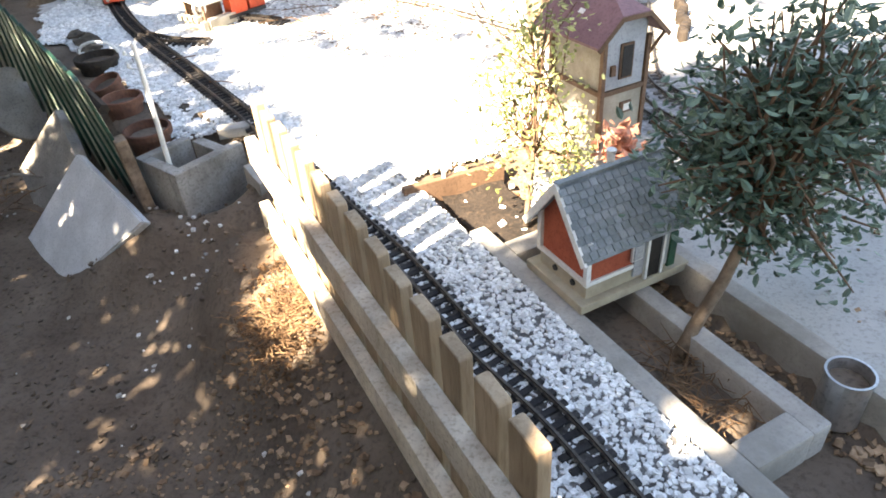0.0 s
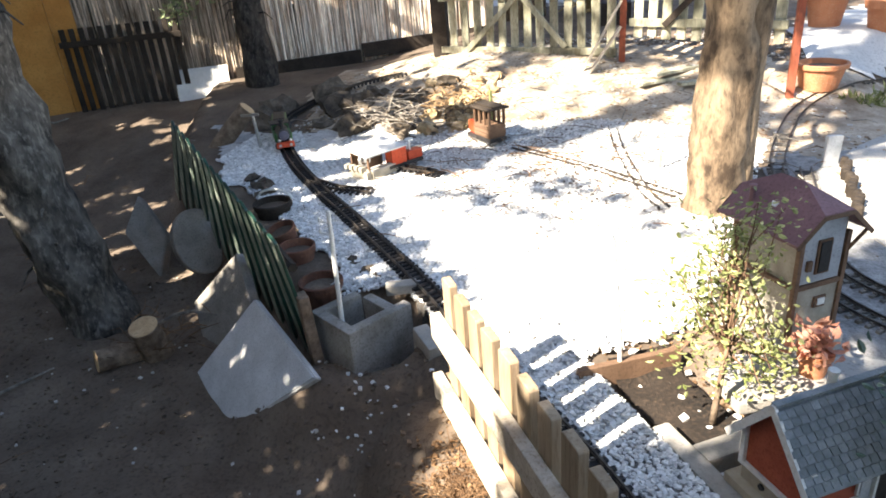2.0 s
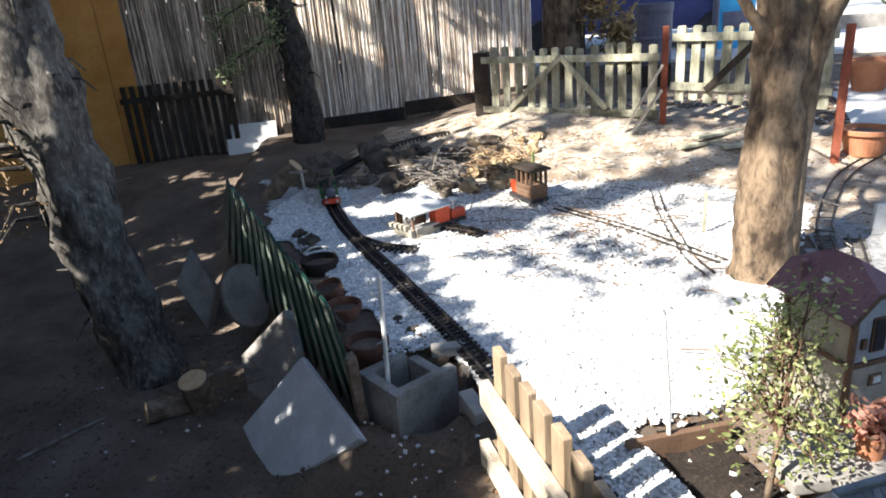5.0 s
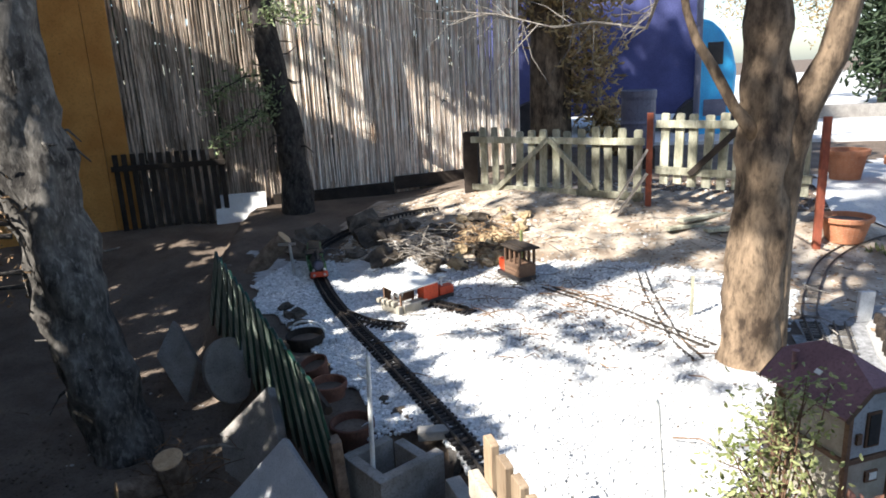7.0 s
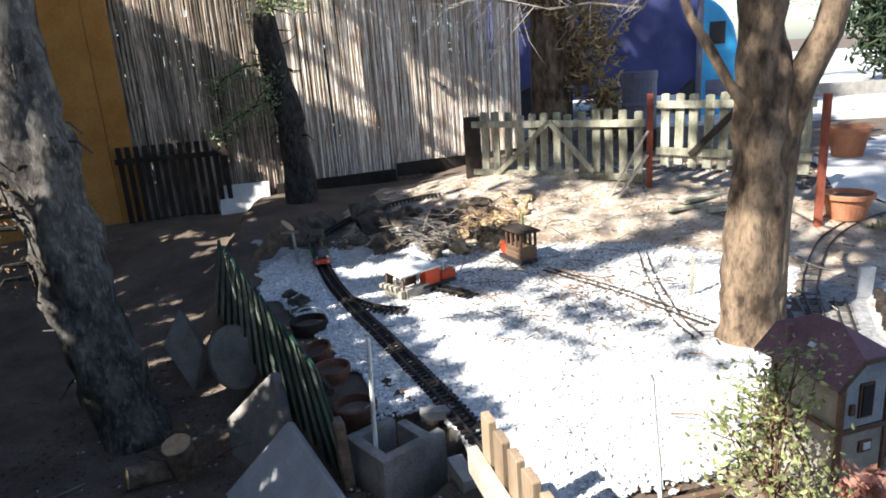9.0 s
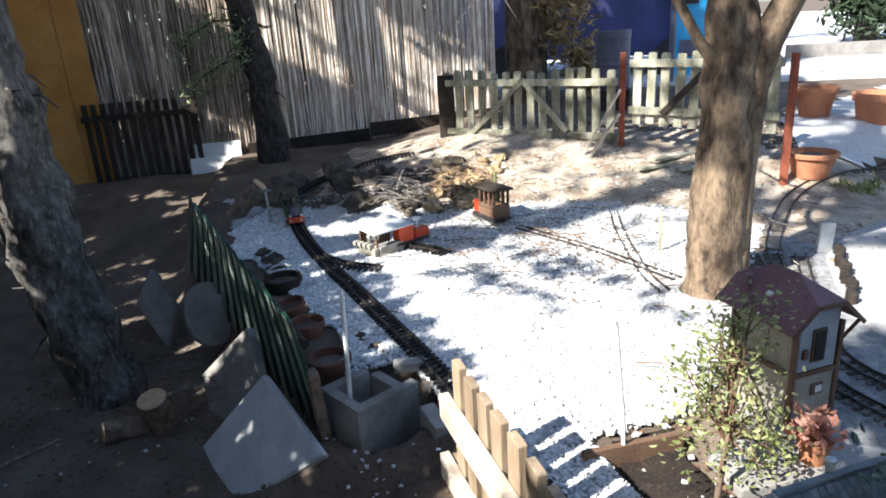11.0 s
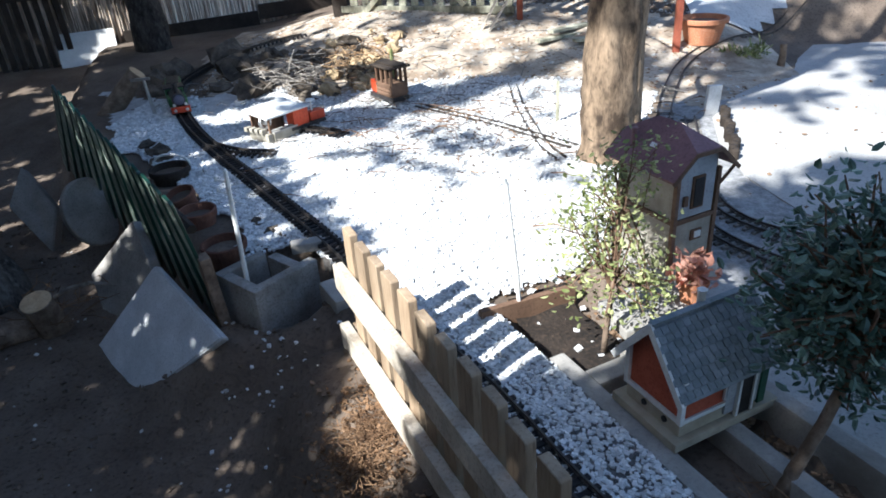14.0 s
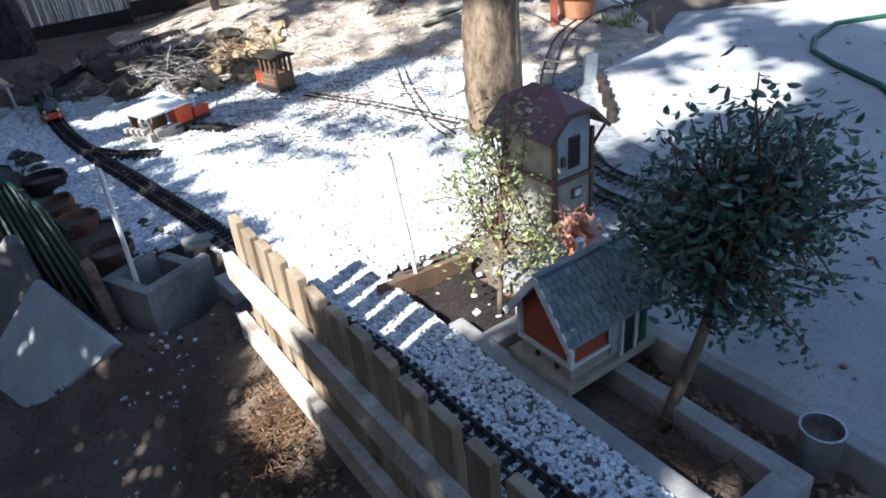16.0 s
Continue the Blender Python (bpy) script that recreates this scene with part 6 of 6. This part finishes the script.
def kerb_strip(rnd):
    p = along(rnd.uniform(0.2, 2.0), rnd.uniform(0.63, 0.715))
    return (p.x, p.y)


def far_garden(rnd):
    x, y = rnd.uniform(-2.2, 1.2), rnd.uniform(3.6, 5.6)
    return (x, y) if edge_side(x, y)[0] > 0 else None


def heap_spot(rnd):
    return (rnd.gauss(-0.43, 0.06), rnd.gauss(1.2, 0.09))


def yard_spot(rnd):
    return (rnd.uniform(0.75, 2.6), rnd.uniform(0.6, 4.2))


def bed_front(rnd):
    p = along(rnd.uniform(-0.1, 0.5), rnd.uniform(0.44, 0.7))
    return (p.x, p.y)


scatter("heap_crumbs", "clods and bark bits in the dry heap", 900, heap_spot, (0.002, 0.006), M["dry_roots"], 13, 0.5, 0.8, category="leaf litter")
scatter("yard_leaves", "few dry leaves blown over the yard", 160, yard_spot, (0.004, 0.011), M["dead_leaf"], 14, 0.2, 0.5, lambda x, y: 0.013, "leaf litter")
scatter("path_pebbles", "small pale pebbles on the earth path", 160, on_path, (0.003, 0.008), M["chip"], 4, 0.6)
scatter("block_pebbles", "white gravel spilled below the block", 50, by_block, (0.0035, 0.0075), M["gravel"], 5, 0.6)
scatter("path_litter", "brown leaf fragments on the earth path", 2600, fence_side, (0.004, 0.010), M["dead_leaf"], 6, 0.25, 0.5, category="leaf litter")
scatter("path_crumbs", "earth crumbs on the path", 3000, on_path, (0.003, 0.009), M["soil"], 10, 0.7, category="leaf litter")
scatter("kerb_litter", "dry leaves between the bed and kerb", 900, kerb_strip, (0.005, 0.013), M["dead_leaf"], 7, 0.3, 0.7, category="leaf litter")
scatter("bed_litter", "dry leaves and bark beside the little house", 260, bed_front, (0.003, 0.008), M["dry_roots"], 8, 0.35, 0.7, category="leaf litter")
scatter("bed_stones", "white stones lying on the dark bed soil", 34, bed_front, (0.006, 0.015), M["gravel"], 18, 0.6, 0.6, lambda x, y: ground_z(x, y) + 0.014, "stones")
scatter("garden_litter_leaves", "pale and brown leaf litter on the far garden earth", 6500, far_garden, (0.0035, 0.011), M["dead_leaf"], 9, 0.3, 0.6, category="leaf litter")
scatter("garden_chips", "pale stones on the far garden earth", 2400, far_garden, (0.004, 0.014), M["chip"], 11, 0.5, 0.4, category="stones")


# ---- dark foliage added behind the reed screen to darken its gaps ----
def build_reed_backing():
    t = thing("reed_backing", Matrix.Translation(reed_at(3.0, -0.7, 0.0)), "dense dark foliage added behind the reed screen", "hedge")
    o, rnd = reed_at(3.0, -0.7, 0.0), random.Random(15)
    cells = [(tuple(reed_at(0.1 + 0.3 * i, -0.65 + rnd.uniform(-0.1, 0.1), 0.42 + 0.3 * j) - o), 0.3) for i in range(22) for j in range(8)]
    v, f = leaves(cells, 9000, 0.2, 0.5, rnd, 0.55)
    sheet("crown", v, f, M["needle"], t)
    part("stem", tube([(0, 0, -0.4), (0.02, 0, 0.6), (0, 0.02, 1.6)], [0.06, 0.05, 0.03], 8), M["bark_dark"], t)


build_reed_backing()


# ---- unseen foliage added behind the path to cast the garden's shade ----
def sunward(s, lat, z):
    """A place from metres along the sun's ground direction and metres to its right."""
    return Vector((s * 0.624 + lat * 0.782, s * 0.782 - lat * 0.624, z))


TAN = -SUN.z / math.hypot(SUN.x, SUN.y)


def reach(lat, h):
    """How far along the sun's way the shade of a clump falls: on the path, on the reed screen or in the garden."""
    if h < 0.66:
        return (h + 0.33) / 0.697
    return 1.35 + 2.27 * (lat + 6.76) if lat < -5.2 else h / 0.697


def blocker_at(name, label, category, cells, seed, size=0.11, per=46, trunk=None):
    """Unseen foliage added to block the sun, from clumps given as (s, lat, height over the sun line, radius, fullness).
    """
    rnd = random.Random(seed)
    cs = []
    for s, lat, h, r, f in cells:
        cs.append((tuple(sunward(s, lat, h + (TAN - 0.697) * reach(lat, h) - TAN * s)), r, f))
    base = trunk or sunward(cells[0][0], cells[0][1], -0.3)
    t = thing(name, Matrix.Translation(base), label, category)
    verts, faces = [], []
    for c, r, f in cs:
        v, fc = leaves([(tuple(Vector(c) - base), r)], int(per * f), size, 0.5, rnd, 0.55)
        k = len(verts)
        verts += v
        faces += [tuple(i + k for i in q) for q in fc]
    sheet("crown", verts, faces, M["needle"], t)
    part("trunk", tube([(0, 0, 0), (0.03, 0, 1.0), (0, 0.05, 2.4)], [0.12, 0.1, 0.06], 10, rough=0.2), M["bark_dark"], t)


rnd = random.Random(77)


def blocker_top(lat):
    return 0.62 if lat < -6.0 else 0.5 if lat > -0.45 else -0.45


def open_gap(lat, h):
    """Gaps that let the sun through the added foliage and shape the pools of light."""
    right = -0.9 + 0.13 * smooth01(0.62, 0.8, h)
    rim = -2.97 < lat < -2.58 and abs(h - 0.195 - 1.28 * (lat + 2.9)) < 0.095
    spots = any(abs(lat - a - 0.2 * (h - b)) < 0.026 and abs(h - b) < 0.055 for a, b in ((-2.38, 0.3), (-2.24, 0.2), (-2.1, 0.1), (-2.0, 0.26), (-2.55, 0.3)))
    if rim or spots:
        return True
    notch = (-1.45 if h > 0.55 else -1.34 if h > 0.42 else -1.24) < lat < right and h > 0.3 - 0.25 * max(0, lat + 1.15)
    streak = abs(lat + 1.45 + 0.66 * (h + 0.03)) < 0.034 and -0.15 < h < 0.2 or abs(lat + 1.225 + 0.5 * h) < 0.036 and -0.08 < h < 0.12 or abs(lat + 0.82) < 0.03 and 0.03 < h < 0.1
    if lat < -3.19 and h > 0.14:
        return True
    verge = 0.87 + 0.2 * (-1.74 - lat)
    bars = lat < -1.62 and h > 0.66 and (h > verge or h < 0.77 or int((lat + 10) / 0.06 + 0.5) % 3 == 0)
    return notch or streak or bars or (-1.62 <= lat < -1.45 and h > 0.66) or (lat > -1.45 and h > 0.9) or (lat > right and h > 0.82)


# added sun blockers out of view: coarse mass first, then finer ones with gaps
hedge = [(-2.0 + rnd.uniform(-0.2, 0.2), -7.2 + 0.24 * i, -1.9 + 0.24 * j, 0.24, 1.0) for i in range(46) for j in range(12) if -1.9 + 0.24 * j < blocker_top(-7.2 + 0.24 * i) and rnd.random() > (0.1 if -5.8 < -7.2 + 0.24 * i < -3.4 and j > 6 else 0.02)]
blocker_at("hedge", "unseen dense foliage added to shade the path", "hedge", hedge, 1, 0.2, 40)
slits = [(rnd.uniform(-6.0, -3.9), rnd.uniform(-0.1, 0.55), rnd.uniform(0.03, 0.11)) for _ in range(58)]
slits += [(-4.45 + rnd.gauss(0, 0.14), 0.38 + rnd.gauss(0, 0.09), rnd.uniform(0.03, 0.08)) for _ in range(10)]
trim = [(-1.8 + rnd.uniform(-0.1, 0.1), -3.3 + 0.06 * i, -0.62 + 0.06 * j, 0.045, 1.0) for i in range(50) for j in range(34)]
far_trim = [(-1.8 + rnd.uniform(-0.1, 0.1), -6.1 + 0.045 * i, -0.62 + 0.05 * j, 0.03, 1.0) for i in range(63) for j in range(36)]
far_trim = [c for c in far_trim if not (-3.47 < c[1] and c[2] > 0.14) and c[2] < (1.15 if c[1] > -4.6 else 0.6) and not any(abs(c[1] - a) < 0.025 and abs(c[2] - b) < k + 0.02 for a, b, k in slits)]
trim = [c for c in trim if not open_gap(c[1], c[2]) and rnd.random() > 0.015]
blocker_at("slit_blocker", "unseen foliage added to shade the path, with thin sun slits", "hedge", far_trim, 12, 0.05, 30, sunward(-1.8, -5.1, -0.3))
blocker_at("gapped_blocker", "unseen foliage added to cast shade with small sun gaps", "hedge", trim, 6, 0.07, 22, sunward(-1.8, -1.95, -0.3))
# unseen clumps added to shade the left side and the lower reed screen
left = [(-1.6 + rnd.uniform(-0.25, 0.25), -8.6 + 0.27 * i, 0.6 + 0.27 * j, 0.25, 1.0) for i in range(19) for j in range(9) if -8.6 + 0.27 * i < -4.0 - 0.1 * math.sin(j * 2.1) and 0.6 + 0.27 * j < (2.36 if -8.6 + 0.27 * i < -5.3 else 2.1) and math.hypot(-8.6 + 0.27 * i + 6.28, 0.6 + 0.27 * j - 1.58) > 0.44 and rnd.random() > 0.03]
blocker_at("left_blocker", "unseen dense foliage added to shade the garden's left", "tree", left, 2, 0.2, 60)
edge = [(-1.6 + rnd.uniform(-0.1, 0.1), -7.4 + 0.07 * i, 2.22 + 0.07 * j + 0.1 * (i / 26), 0.05, 1.0) for i in range(27) for j in range(8)]
blocker_at("edge_blocker", "unseen foliage added to cast a straight shadow edge on the reeds", "tree", edge, 7, 0.08, 24)
# unseen clumps added to put the yard, tower and little house in shade
right = [(-2.2 + rnd.uniform(-0.3, 0.3), -1.25 + 0.2 * i, 0.5 + 0.2 * j, 0.16, 1.0) for i in range(24) for j in range(14)]
right = [c for c in right if c[1] > (-0.25 if c[2] < 1.65 else -0.85 if c[2] < 2.05 else -0.35 if c[2] < 2.75 else -0.9) and rnd.random() > 0.03]
blocker_at("yard_blocker", "unseen dense foliage added to shade the yard", "tree", right, 3, 0.18, 75)
rim = [(-2.2 + rnd.uniform(-0.1, 0.1), -0.95 + 0.065 * i, 0.75 + 0.065 * j, 0.05, 1.0) for i in range(13) for j in range(16)]
rim += [(-2.2 + rnd.uniform(-0.1, 0.1), -1.12 + 0.06 * i, 1.33 + 0.06 * j, 0.045, 1.0) for i in range(5) for j in range(5)]
rim = [c for c in rim if 1.32 < c[2] < 1.6 or c[1] > (-0.64 if c[2] < 1.3 else -0.82 if c[2] < 1.48 else -0.92)]
blocker_at("yard_edge_blocker", "unseen foliage added to shape the yard shade's edge", "shrub", rim, 10, 0.075, 24)
# unseen clumps added where shadow bands and dapples should fall on the gravel
shade = [(-2.4 + rnd.uniform(-0.2, 0.2), rnd.uniform(-3.17, -2.77), rnd.uniform(1.42, 1.62), 0.06, 0.9) for k in range(24)]
for k in range(30):
    h = 1.5 + 1.3 * k / 29
    mid = -2.85 + 0.09 * smooth01(1.6, 1.9, h) + 0.22 * smooth01(2.0, 2.7, h)
    shade += [(-2.4 + rnd.uniform(-0.2, 0.2), mid + rnd.uniform(-0.07, 0.07), h + rnd.uniform(-0.03, 0.03), 0.065, 1.1) for _ in range(2)]
shade += [(-2.4, -2.8 + 0.09 * k + rnd.uniform(-0.1, 0.1), 1.56 + rnd.uniform(-0.07, 0.07), 0.05, 0.35) for k in range(15)]
shade += [(-2.4, -2.45 + 0.12 * k, 1.32 + rnd.uniform(-0.03, 0.03), 0.035, 0.3) for k in range(5)]
shade += [(-2.4, rnd.uniform(-3.3, -1.3), rnd.uniform(1.7, 2.6), 0.05, 0.3) for k in range(26)]
shade += [(-2.4, rnd.uniform(-2.65, -1.85), rnd.uniform(1.2, 1.75), 0.03, 0.25) for k in range(12)]
shade += [(-2.4, -6.15 + 0.65 * rnd.random(), rnd.uniform(3.3, 4.3), 0.06, 0.2) for k in range(40)]
shade += [(-2.4, -6.3 + 0.05 * k, 3.3 - 0.016 * k + rnd.uniform(-0.03, 0.03), 0.035, 0.25) for k in range(15)]
shade += [(-2.4, rnd.uniform(-1.64, -1.42), rnd.uniform(2.12, 2.95), 0.05, 0.3) for k in range(34)]
blocker_at("dapple_blocker", "unseen thin foliage added to cast shadow bands and dapples", "tree", shade, 8, 0.06, 60)
# more unseen clumps, added high up for shade on the far garden
high = [(-2.6, rnd.uniform(-4.7, -3.3), rnd.uniform(2.85, 3.5), 0.08, 0.4) for k in range(14)]
high += [(-2.6, rnd.uniform(-3.2, -1.9), rnd.uniform(3.1, 3.9), 0.09, 0.4) for k in range(18)]
high += [(-2.6, rnd.uniform(-4.7, -3.1), rnd.uniform(2.65, 3.5), 0.09, 0.4) for k in range(20)]
high += [(-2.6, rnd.uniform(-1.8, -1.24), rnd.uniform(2.72, 3.28), 0.08, 0.5) for k in range(7)]
high += [(-2.6 + rnd.uniform(-0.3, 0.3), -6.9 + 0.26 * i, 5.0 + 0.26 * j, 0.22, 1.2) for i in range(9) for j in range(10)]
high.sort(key=lambda c: c[2])
blocker_at("high_blocker", "unseen high foliage added to shade the far fences and reeds", "tree", high, 9, 0.15, 40)
top = [(-2.4 + rnd.uniform(-0.5, 0.5), rnd.uniform(-4.9, -0.8), rnd.uniform(2.5, 4.8), 0.2, 0.8) for _ in range(62)]
blocker_at("loose_blocker", "unseen loose foliage added to cast broken shade", "tree", top, 4, 0.16, 46)
